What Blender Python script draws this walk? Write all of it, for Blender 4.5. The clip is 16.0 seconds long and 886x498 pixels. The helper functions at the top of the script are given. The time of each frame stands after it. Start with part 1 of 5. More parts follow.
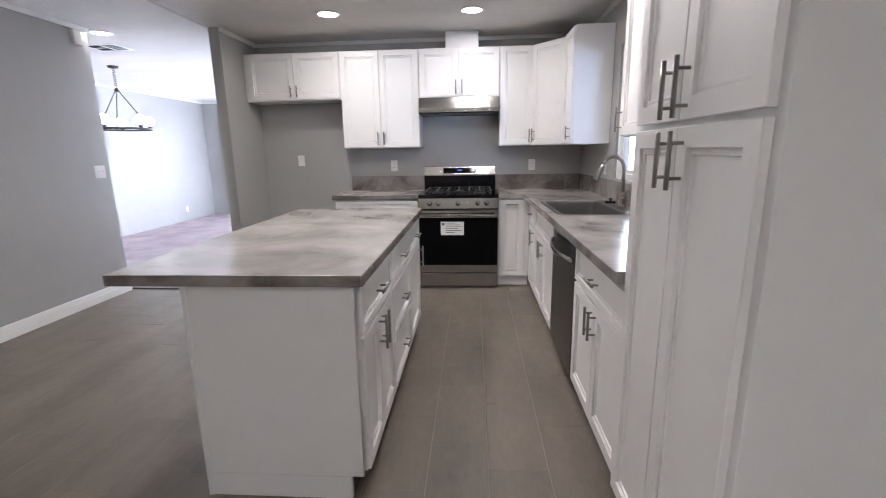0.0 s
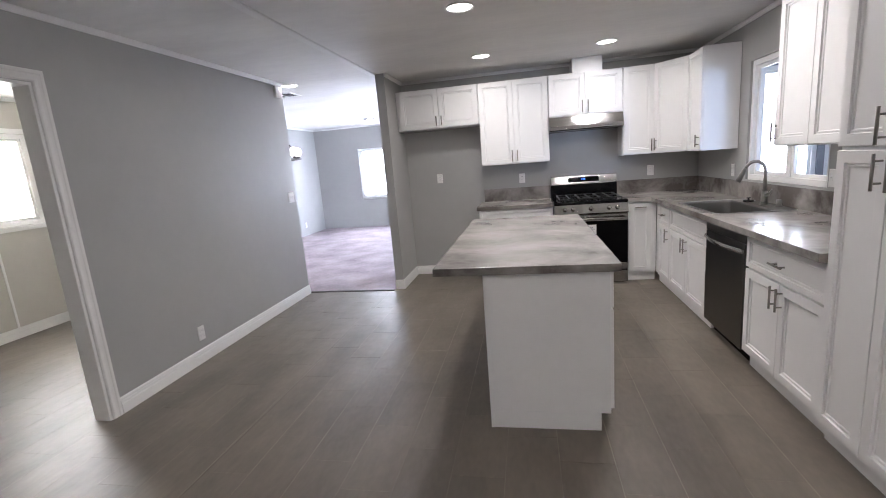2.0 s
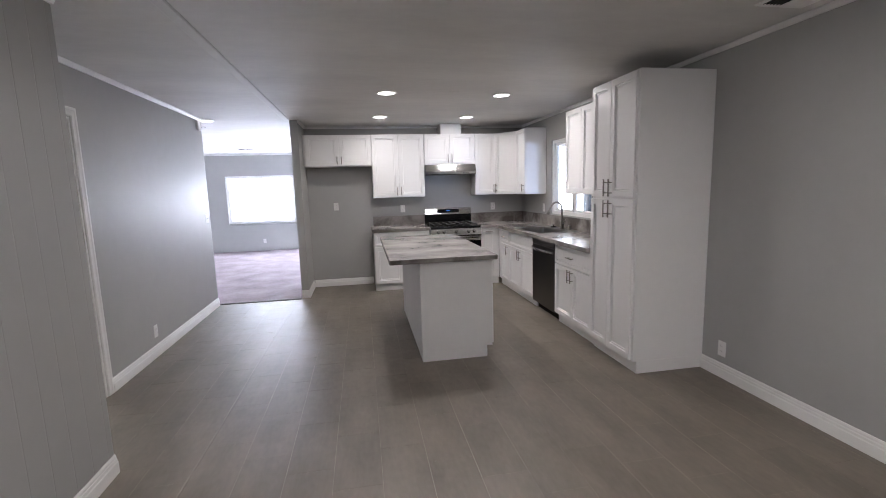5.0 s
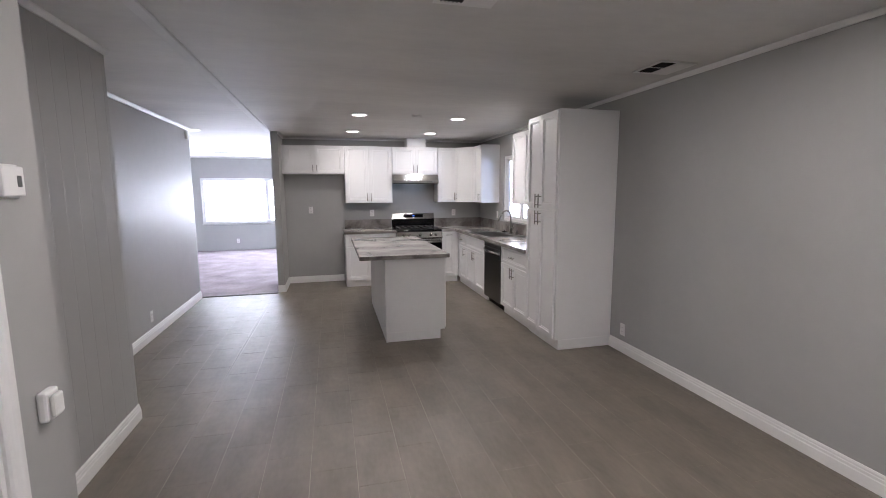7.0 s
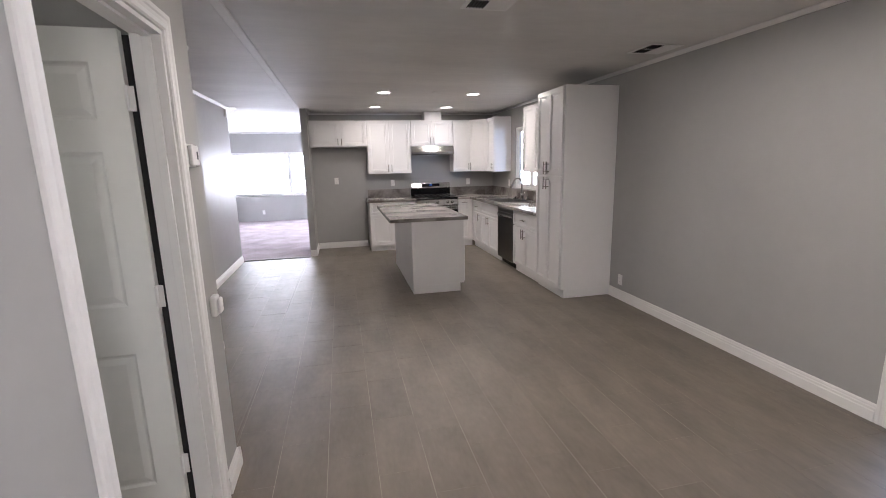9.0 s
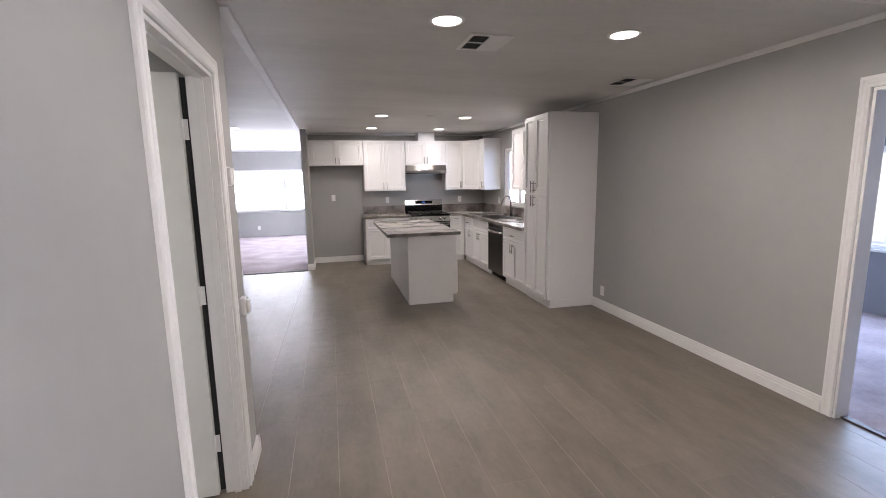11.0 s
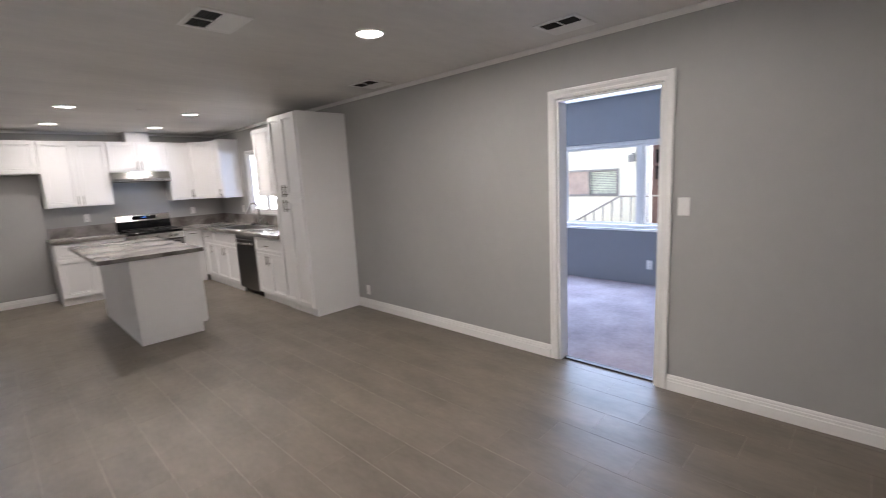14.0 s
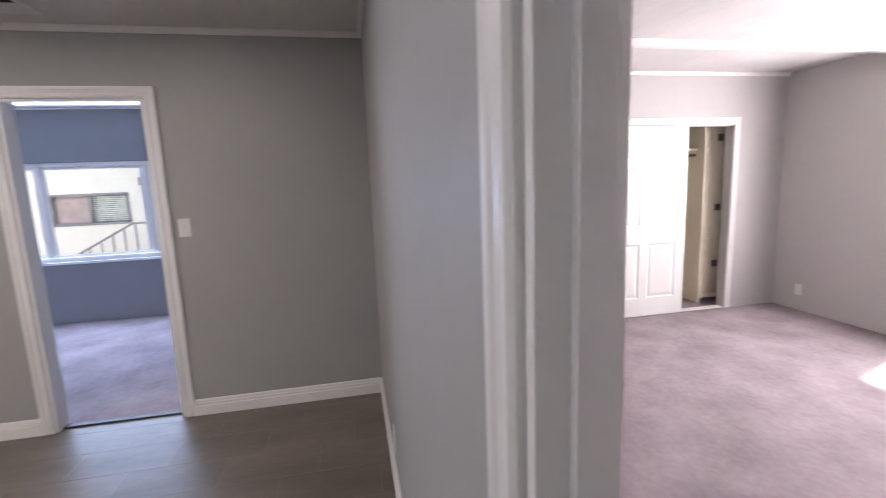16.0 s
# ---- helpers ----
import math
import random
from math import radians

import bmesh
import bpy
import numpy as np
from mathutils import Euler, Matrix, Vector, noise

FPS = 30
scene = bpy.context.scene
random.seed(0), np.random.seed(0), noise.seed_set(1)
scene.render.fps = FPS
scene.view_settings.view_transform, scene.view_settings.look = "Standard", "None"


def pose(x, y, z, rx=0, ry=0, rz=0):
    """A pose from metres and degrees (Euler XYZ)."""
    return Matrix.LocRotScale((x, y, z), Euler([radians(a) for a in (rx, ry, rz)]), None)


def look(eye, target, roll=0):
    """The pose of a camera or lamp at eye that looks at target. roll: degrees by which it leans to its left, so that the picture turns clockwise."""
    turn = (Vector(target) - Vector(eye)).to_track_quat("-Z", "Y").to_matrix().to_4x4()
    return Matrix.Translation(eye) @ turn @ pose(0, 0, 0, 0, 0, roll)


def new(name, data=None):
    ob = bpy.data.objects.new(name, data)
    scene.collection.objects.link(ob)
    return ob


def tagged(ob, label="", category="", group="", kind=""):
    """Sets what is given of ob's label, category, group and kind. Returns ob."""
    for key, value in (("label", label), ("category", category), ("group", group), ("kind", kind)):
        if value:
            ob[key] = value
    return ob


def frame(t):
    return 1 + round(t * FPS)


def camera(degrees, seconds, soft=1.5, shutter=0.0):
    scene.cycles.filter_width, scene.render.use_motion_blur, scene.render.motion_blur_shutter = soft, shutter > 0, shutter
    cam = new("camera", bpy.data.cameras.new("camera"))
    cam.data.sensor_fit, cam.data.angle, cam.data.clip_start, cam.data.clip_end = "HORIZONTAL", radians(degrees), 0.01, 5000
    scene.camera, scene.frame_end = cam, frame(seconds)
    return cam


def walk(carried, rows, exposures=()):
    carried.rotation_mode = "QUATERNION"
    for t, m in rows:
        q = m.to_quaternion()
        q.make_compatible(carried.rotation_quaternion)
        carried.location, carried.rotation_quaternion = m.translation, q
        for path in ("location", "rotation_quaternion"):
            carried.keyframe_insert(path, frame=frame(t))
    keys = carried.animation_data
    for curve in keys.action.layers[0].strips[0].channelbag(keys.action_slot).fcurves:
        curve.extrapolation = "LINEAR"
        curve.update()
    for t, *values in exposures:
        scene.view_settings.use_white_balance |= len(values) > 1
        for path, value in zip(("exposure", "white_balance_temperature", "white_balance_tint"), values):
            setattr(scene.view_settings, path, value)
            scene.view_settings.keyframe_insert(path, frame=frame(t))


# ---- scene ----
cam = camera(89.6, 16.0, soft=0.9, shutter=0.3)
PATH = [
    (0, (0.651, 0.795, 1.317), (0.515, 2.744, 0.89), -1.0),
    (0.5, (0.505, 0.621, 1.36), (0.233, 2.563, 0.963), -0.3),
    (1, (0.242, 0.49, 1.384), (-0.188, 2.403, 0.989), -2.7),
    (1.5, (0.054, 0.308, 1.406), (-0.362, 2.232, 1.055), -4.4),
    (2, (-0.15, 0.04, 1.452), (-0.532, 1.965, 1.069), -4.6),
    (2.5, (-0.414, -0.056, 1.424), (-0.743, 1.887, 1.079), -4.7),
    (3, (-0.607, -0.214, 1.443), (-0.842, 1.746, 1.12), -4.6),
    (3.5, (-0.73, -0.505, 1.491), (-0.707, 1.471, 1.179), -3.0),
    (4, (-0.716, -0.803, 1.497), (-0.565, 1.17, 1.207), -2.6),
    (4.5, (-0.746, -1.099, 1.507), (-0.561, 0.873, 1.227), -2.2),
    (5, (-0.845, -1.418, 1.504), (-0.498, 0.532, 1.227), -1.7),
    (7.5, (-0.914, -2.404, 1.573), (-0.434, -0.48, 1.312), -0.3),
    (8, (-0.958, -2.599, 1.54), (-0.505, -0.669, 1.278), -0.3),
    (8.5, (-1.072, -2.718, 1.526), (-0.627, -0.816, 1.095), -0.8),
    (9, (-1.161, -2.832, 1.547), (-0.734, -0.916, 1.164), -1.3),
    (9.5, (-1.167, -2.961, 1.57), (-0.735, -1.039, 1.224), -1.2),
    (12, (-1.344, -3.164, 1.552), (-0.733, -1.282, 1.262), -0.1),
    (12.5, (-1.318, -3.109, 1.529), (-0.478, -1.322, 1.211), 0.2),
    (13, (-1.281, -3.045, 1.535), (-0.419, -1.268, 1.221), 0.7),
    (13.5, (-1.28, -3.008, 1.543), (-0.307, -1.292, 1.215), 0.1),
    (14, (-1.321, -2.922, 1.537), (0.09, -1.543, 1.212), -3.0),
    (14.5, (-1.354, -2.874, 1.555), (0.291, -1.786, 1.222), -2.9),
    (15, (-1.352, -2.904, 1.547), (0.531, -2.317, 1.215), -2.2),
    (15.5, (-1.326, -2.997, 1.548), (0.644, -2.913, 1.217), -1.9),
    (16, (-1.289, -3.093, 1.501), (0.649, -3.477, 1.193), -2.2),
]
walk(cam, [(t, look(eye, target, roll)) for t, eye, target, roll in PATH], [(0, 1.98, 6050, 13.5), (1.3, 2.04, 6050, 13.5), (2.5, 1.86, 6050, 12), (5, 1.8, 6050, 13.5), (8, 1.8, 6150, 15.5), (9.5, 1.84, 6400, 16), (12.5, 1.94, 6300, 16.5), (13.5, 1.9, 6200, 14), (14, 1.95, 6350, 14), (15, 1.93, 6250, 14.5), (15.6, 1.94, 6300, 18.5), (16, 1.6, 6350, 19)])

# ---- world, sun and window light ----
SUN_WAY = Vector((-0.405, 1.13, -1.9)).normalized()
world = bpy.data.worlds.new("sky")
scene.world = world
world.use_nodes = True
wn = world.node_tree.nodes
sky = wn.new("ShaderNodeTexSky")
sky.sky_type, sky.sun_disc = "NISHITA", False
sky.sun_elevation = math.asin(-SUN_WAY.z)
sky.sun_rotation = math.atan2(-SUN_WAY.x, -SUN_WAY.y)
world.node_tree.links.new(sky.outputs[0], wn["Background"].inputs[0])
wn["Background"].inputs[1].default_value = 0.15
sun = new("sun", bpy.data.lights.new("sun", "SUN"))
sun.data.energy, sun.data.angle, sun.data.color = 4.5, radians(0.5), (1.0, 0.95, 0.87)
sun.matrix_world = look((0, 0, 20), Vector((0, 0, 20)) + SUN_WAY)


def window_light(name, eye, target, wide, high, watts, tint):
    lamp = new(name, bpy.data.lights.new(name, "AREA"))
    lamp.data.shape, lamp.data.size, lamp.data.size_y = "RECTANGLE", wide, high
    lamp.data.energy, lamp.data.color = watts, tint
    lamp.matrix_world = look(eye, target)
    return lamp


DAY = (0.80, 0.86, 1.0)
window_light("window_light_living", (-2.4, 10.72, 1.31), (-2.4, 0, 1.2), 3.4, 1.15, 46, DAY)
# unseen east window, assumed from the bluish light on the west wall
window_light("window_light_living_east", (1.98, 8.3, 1.3), (-5, 8.3, 0.9), 2.1, 1.4, 62, (0.74, 0.84, 1.0))
window_light("window_light_sunroom", (4.512, 0.10, 1.28), (0, 0.10, 1.0), 3.2, 1.0, 41, (0.52, 0.69, 1.0))
window_light("window_light_sunroom_north", (2.60, 5.93, 1.28), (2.60, 0, 1.0), 0.85, 1.06, 6, (0.78, 0.87, 1.0))
window_light("window_light_side_room", (-5.50, 3.97, 1.6), (0, 3.97, 1.3), 1.15, 0.9, 20, (1.0, 0.94, 0.85))
# lamp of an unseen bathroom window, added to light the open door
window_light("added_light_bathroom", (-3.61, -2.3, 1.58), (0, -2.3, 1.3), 0.7, 0.75, 1.7, (1.0, 1.0, 0.92))
window_light("window_light_bedroom", (0.7, -7.71, 1.45), (0.7, 0, 1.2), 1.35, 1.05, 32, (1.0, 0.95, 0.95))

# ---- materials ----


def mat(name, colour, rough=0.5, metal=0.0, vary=0.0, scale=6.0, bump=0.0, bump_scale=200.0, stretch=(1, 1, 1), obj_vary=0.0, coat=0.0, spec=0.5, wave=0.0):
    m = bpy.data.materials.new(name)
    m.use_nodes = True
    nt = m.node_tree
    b = nt.nodes["Principled BSDF"]
    b.inputs["Base Color"].default_value = (*colour, 1)
    b.inputs["Roughness"].default_value = rough
    b.inputs["Metallic"].default_value = metal
    b.inputs["Coat Weight"].default_value = coat
    b.inputs["Specular IOR Level"].default_value = spec
    geo = nt.nodes.new("ShaderNodeNewGeometry")
    mp = nt.nodes.new("ShaderNodeMapping")
    mp.inputs["Scale"].default_value = stretch
    nt.links.new(geo.outputs["Position"], mp.inputs[0])
    if vary or obj_vary:
        n = nt.nodes.new("ShaderNodeTexNoise")
        n.inputs["Scale"].default_value, n.inputs["Detail"].default_value = scale, 6
        nt.links.new(mp.outputs[0], n.inputs["Vector"])
        n2 = nt.nodes.new("ShaderNodeTexNoise")
        n2.inputs["Scale"].default_value, n2.inputs["Detail"].default_value = scale * 9, 3
        nt.links.new(mp.outputs[0], n2.inputs["Vector"])
        ad = nt.nodes.new("ShaderNodeMath")
        ad.operation = "MULTIPLY_ADD"
        ad.inputs[1].default_value = 0.35
        nt.links.new(n2.outputs["Fac"], ad.inputs[0])
        nt.links.new(n.outputs["Fac"], ad.inputs[2])
        last = ad.outputs[0]
        if obj_vary:
            oi = nt.nodes.new("ShaderNodeObjectInfo")
            a2 = nt.nodes.new("ShaderNodeMath")
            a2.operation = "MULTIPLY_ADD"
            a2.inputs[1].default_value = obj_vary
            nt.links.new(oi.outputs["Random"], a2.inputs[0])
            nt.links.new(last, a2.inputs[2])
            last = a2.outputs[0]
        mr = nt.nodes.new("ShaderNodeMapRange")
        mr.inputs["From Min"].default_value, mr.inputs["From Max"].default_value = 0.35, 1.0 + obj_vary
        mr.inputs["To Min"].default_value, mr.inputs["To Max"].default_value = 1 - vary, 1 + vary
        nt.links.new(last, mr.inputs["Value"])
        vm = nt.nodes.new("ShaderNodeVectorMath")
        vm.operation = "SCALE"
        vm.inputs[0].default_value = colour
        nt.links.new(mr.outputs[0], vm.inputs["Scale"])
        nt.links.new(vm.outputs[0], b.inputs["Base Color"])
    if bump:
        bn = nt.nodes.new("ShaderNodeTexNoise")
        bn.inputs["Scale"].default_value, bn.inputs["Detail"].default_value = bump_scale, 3
        nt.links.new(mp.outputs[0], bn.inputs["Vector"])
        bp = nt.nodes.new("ShaderNodeBump")
        bp.inputs["Strength"].default_value, bp.inputs["Distance"].default_value = bump, 0.002
        nt.links.new(bn.outputs["Fac"], bp.inputs["Height"])
        nt.links.new(bp.outputs[0], b.inputs["Normal"])
        if wave:
            wv = nt.nodes.new("ShaderNodeTexNoise")
            wv.inputs["Scale"].default_value, wv.inputs["Detail"].default_value = 4.5, 2
            nt.links.new(geo.outputs["Position"], wv.inputs["Vector"])
            bw = nt.nodes.new("ShaderNodeBump")
            bw.inputs["Strength"].default_value, bw.inputs["Distance"].default_value = wave, 0.012
            nt.links.new(wv.outputs["Fac"], bw.inputs["Height"])
            nt.links.new(bw.outputs[0], bp.inputs["Normal"])
    return m


def glow(name, colour, strength):
    m = bpy.data.materials.new(name)
    m.use_nodes = True
    b = m.node_tree.nodes["Principled BSDF"]
    b.inputs["Base Color"].default_value = (*colour, 1)
    b.inputs["Emission Color"].default_value = (*colour, 1)
    b.inputs["Emission Strength"].default_value = strength
    return m


def clear_glass(name, tint=(1, 1, 1)):
    m = bpy.data.materials.new(name)
    m.use_nodes = True
    b = m.node_tree.nodes["Principled BSDF"]
    b.inputs["Base Color"].default_value = (*tint, 1)
    b.inputs["Roughness"].default_value = 0.0
    b.inputs["Transmission Weight"].default_value = 1.0
    b.inputs["IOR"].default_value = 1.05
    return m


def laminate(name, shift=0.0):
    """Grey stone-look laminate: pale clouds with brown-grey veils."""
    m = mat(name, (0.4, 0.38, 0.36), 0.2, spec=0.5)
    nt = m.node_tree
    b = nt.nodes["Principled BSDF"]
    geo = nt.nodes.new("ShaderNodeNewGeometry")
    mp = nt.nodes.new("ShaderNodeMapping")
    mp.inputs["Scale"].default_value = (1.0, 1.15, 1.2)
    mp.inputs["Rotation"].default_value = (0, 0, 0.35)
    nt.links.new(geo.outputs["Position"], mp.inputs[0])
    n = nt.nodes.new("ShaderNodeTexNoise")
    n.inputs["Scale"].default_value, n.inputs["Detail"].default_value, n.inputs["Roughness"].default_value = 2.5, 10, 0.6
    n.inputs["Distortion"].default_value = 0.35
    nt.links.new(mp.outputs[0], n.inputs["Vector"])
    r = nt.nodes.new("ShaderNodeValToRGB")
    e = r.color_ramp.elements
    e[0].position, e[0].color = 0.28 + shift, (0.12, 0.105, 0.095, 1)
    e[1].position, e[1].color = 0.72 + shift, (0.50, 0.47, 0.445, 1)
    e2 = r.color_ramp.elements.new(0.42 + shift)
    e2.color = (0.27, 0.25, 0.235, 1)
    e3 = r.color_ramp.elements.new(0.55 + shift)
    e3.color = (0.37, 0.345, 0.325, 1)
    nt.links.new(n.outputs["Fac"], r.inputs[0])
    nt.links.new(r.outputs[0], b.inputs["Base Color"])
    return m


WALL = mat("grey_wall_paint", (0.390, 0.385, 0.372), 0.5, vary=0.06, scale=1.2, bump=0.12, bump_scale=140, spec=0.35)
PANEL = mat("grey_panel_paint", (0.390, 0.385, 0.372), 0.5, vary=0.06, scale=1.2, bump=0.12, bump_scale=140, spec=0.35)
pt = PANEL.node_tree
pos = pt.nodes.new("ShaderNodeNewGeometry")
sep = pt.nodes.new("ShaderNodeSeparateXYZ")
turns = pt.nodes.new("ShaderNodeMath")
turns.operation, turns.inputs[1].default_value = "PINGPONG", 0.068
groove = pt.nodes.new("ShaderNodeMapRange")
groove.inputs["From Min"].default_value, groove.inputs["From Max"].default_value = 0.0005, 0.0035
vgroove = pt.nodes.new("ShaderNodeBump")
vgroove.inputs["Strength"].default_value, vgroove.inputs["Distance"].default_value = 0.7, 0.003
pt.links.new(pos.outputs["Position"], sep.inputs[0])
pt.links.new(sep.outputs["Y"], turns.inputs[0])
pt.links.new(turns.outputs[0], groove.inputs["Value"])
pt.links.new(groove.outputs[0], vgroove.inputs["Height"])
pt.links.new(vgroove.outputs[0], next(n for n in pt.nodes if n.type == "BUMP").inputs["Normal"])
SATINWALL = mat("satin_grey_wall_paint", (0.390, 0.385, 0.372), 0.4, vary=0.06, scale=1.2, bump=0.12, bump_scale=140, spec=0.5, wave=0.22)
# the grey wall paint, darkened and blued in colour for the backlit sunroom
SUNWALL = mat("sunroom_wall_daylight_tint", (0.25, 0.26, 0.285), 0.5, vary=0.05, scale=1.2, bump=0.1, bump_scale=140)
BEDWALL = mat("bedroom_wall_paint", (0.54, 0.52, 0.505), 0.5, vary=0.05, scale=1.2, bump=0.1, bump_scale=140)
CEIL = mat("ceiling_paint", (0.70, 0.685, 0.66), 0.7, vary=0.12, scale=1.1, bump=0.8, bump_scale=32, stretch=(0.6, 1.6, 1), wave=0.35)
TRIM = mat("white_trim_paint", (0.80, 0.79, 0.77), 0.35, vary=0.04, scale=3, bump=0.04)
CAB = mat("white_cabinet_paint", (0.80, 0.79, 0.785), 0.32, vary=0.03, scale=2, bump=0.03, bump_scale=90)
ISLE = mat("island_panel_paint", (0.74, 0.73, 0.725), 0.4, vary=0.04, scale=2, bump=0.05, bump_scale=90)
CHANDELIER = mat("dark_bronze", (0.045, 0.04, 0.036), 0.4, 0.6, vary=0.2, scale=20)
STEEL = mat("brushed_steel", (0.37, 0.36, 0.347), 0.19, 1.0, vary=0.08, scale=4, bump=0.12, bump_scale=160, stretch=(1, 1, 14))
BASIN = mat("satin_sink_steel", (0.34, 0.33, 0.315), 0.3, 1.0, vary=0.06, scale=5, bump=0.1, bump_scale=160, stretch=(1, 14, 1))
SATIN = mat("satin_nickel", (0.30, 0.285, 0.265), 0.3, 1.0, vary=0.05, scale=30)
SIDEWALL = mat("beige_wall_paint", (0.53, 0.505, 0.45), 0.5, vary=0.05, scale=1.2, bump=0.1, bump_scale=140)
DARKSTEEL = mat("dark_stainless", (0.125, 0.12, 0.116), 0.28, 1.0, vary=0.1, scale=3, bump=0.1, bump_scale=120, stretch=(14, 14, 1))
BLACK = mat("black_enamel", (0.005, 0.005, 0.006), 0.12, vary=0.2, scale=8, spec=0.25)
GRATE = mat("cast_iron", (0.011, 0.011, 0.011), 0.5, vary=0.2, scale=20, bump=0.3)
BLACKGLASS = mat("black_oven_glass", (0.004, 0.004, 0.0045), 0.05, vary=0.1, scale=5, spec=0.04)
COUNTER = laminate("grey_stone_laminate")
# same laminate, darkened: shade under cabinets and on edges put in the colour
SPLASH = laminate("shaded_stone_laminate", 0.13)
CARPET = mat("mauve_carpet", (0.345, 0.292, 0.308), 0.95, vary=0.34, scale=2.6, bump=1.0, bump_scale=260, spec=0.1)
FLOORMAT = mat("grey_brown_tile", (0.170, 0.145, 0.116), 0.43, vary=0.36, scale=1.9, bump=0.10, bump_scale=26, stretch=(2.4, 0.8, 1), obj_vary=0.12, wave=0.55, spec=0.44)
GROUT = mat("pale_grout", (0.30, 0.265, 0.222), 0.8, vary=0.15, scale=9)
PLASTIC = mat("white_plastic", (0.78, 0.77, 0.75), 0.35, vary=0.03, scale=12)
# black that paints shade: vent openings and the hinge gap
SHADEBLACK = mat("painted_shade_black", (0.02, 0.02, 0.02), 0.8, vary=0.2, scale=20)
LIT = glow("lit_lens", (1.0, 0.97, 0.94), 4)
GLOBE = glow("lit_glass_globe", (1.0, 0.97, 0.93), 2.2)
CLOCK = glow("blue_display", (0.05, 0.25, 1.0), 0.22)
GLASS = clear_glass("window_glass")
PAPER = mat("white_paper", (0.78, 0.78, 0.78), 0.7, vary=0.04, scale=30)
INK = mat("grey_ink", (0.12, 0.12, 0.12), 0.7, vary=0.1, scale=30)
STUCCO = mat("pale_yellow_siding", (0.86, 0.83, 0.68), 0.85, vary=0.06, scale=2, bump=0.3, bump_scale=60)
DOORPAINT = mat("white_door_paint", (0.74, 0.74, 0.70), 0.38, vary=0.04, scale=3, bump=0.05, bump_scale=80)
CLOSET = mat("cream_closet_paint", (0.84, 0.77, 0.62), 0.6, vary=0.05, scale=3, bump=0.05)
EARTH = mat("dry_ground", (0.30, 0.27, 0.23), 0.95, vary=0.25, scale=0.6, bump=0.4, bump_scale=20)
LEAF = mat("foliage", (0.07, 0.11, 0.04), 0.6, vary=0.4, scale=6)
IRON = mat("grey_painted_iron", (0.28, 0.27, 0.25), 0.5, vary=0.1, scale=9)
DARKSTRIP = mat("dark_transition_strip", (0.05, 0.04, 0.035), 0.5, vary=0.2, scale=12)

# ---- mesh helpers ----


def add_box(bm, x0, x1, y0, y1, z0, z1, bevel=0.0, m=None):
    made = bmesh.ops.create_cube(bm, size=1.0)["verts"]
    t = Matrix.Translation(((x0 + x1) / 2, (y0 + y1) / 2, (z0 + z1) / 2)) @ Matrix.Diagonal((x1 - x0, y1 - y0, z1 - z0, 1))
    bmesh.ops.transform(bm, matrix=(m @ t) if m else t, verts=made)
    if bevel:
        edges = list({e for v in made for e in v.link_edges})
        bmesh.ops.bevel(bm, geom=edges, offset=bevel, segments=2, affect="EDGES", profile=0.5)
    return bm


def add_tube(bm, a, b, r, seg=10, r2=None, cap=True):
    a, b = Vector(a), Vector(b)
    way = b - a
    m = Matrix.Translation((a + b) / 2) @ way.to_track_quat("Z", "Y").to_matrix().to_4x4()
    bmesh.ops.create_cone(bm, cap_ends=cap, segments=seg, radius1=r, radius2=r if r2 is None else r2, depth=way.length, matrix=m)
    return bm


def rings(bm, w, h, profile, m=None):
    """A rectangular slab in x and z, whose front steps in by rings of (inset, y)."""
    m = m or Matrix()
    loops = []
    for inset, y in profile:
        loops.append([bm.verts.new(m @ Vector(p)) for p in ((inset, y, inset), (w - inset, y, inset), (w - inset, y, h - inset), (inset, y, h - inset))])
    for a, b in zip(loops, loops[1:]):
        for k in range(4):
            bm.faces.new((a[k], a[(k + 1) % 4], b[(k + 1) % 4], b[k]))
    bm.faces.new(loops[-1])
    bm.faces.new(loops[0][::-1])
    return bm


def mesh_of(name, bm, material, smooth=False):
    bmesh.ops.recalc_face_normals(bm, faces=bm.faces)
    me = bpy.data.meshes.new(name)
    if smooth:
        for f in bm.faces:
            f.smooth = True
    bm.to_mesh(me)
    bm.free()
    me.materials.append(material)
    return me


def part(name, bm, material, parent=None, label="", smooth=False, at=None):
    """Links a bmesh, or a mesh made before, as one mesh object under a thing or a part."""
    me = mesh_of(name, bm, material, smooth) if isinstance(bm, bmesh.types.BMesh) else bm
    ob = new(name, me)
    if parent:
        ob.parent = parent
    if at is not None:
        ob.matrix_basis = at
    if label:
        tagged(ob, label)
    return ob


def root(name, m, label, category, group="", kind=""):
    ob = new(name)
    ob.empty_display_size = 0.1
    ob.matrix_basis = m
    return tagged(ob, label, category, group, kind)


def box_part(name, lims, material, parent=None, bevel=0.0, label="", at=None):
    return part(name, add_box(bmesh.new(), *lims, bevel=bevel), material, parent, label, at=at)


def structure(name, lims, material, label, category="wall", bevel=0.0):
    return tagged(box_part(name, lims, material, bevel=bevel), label, category, kind="structure")


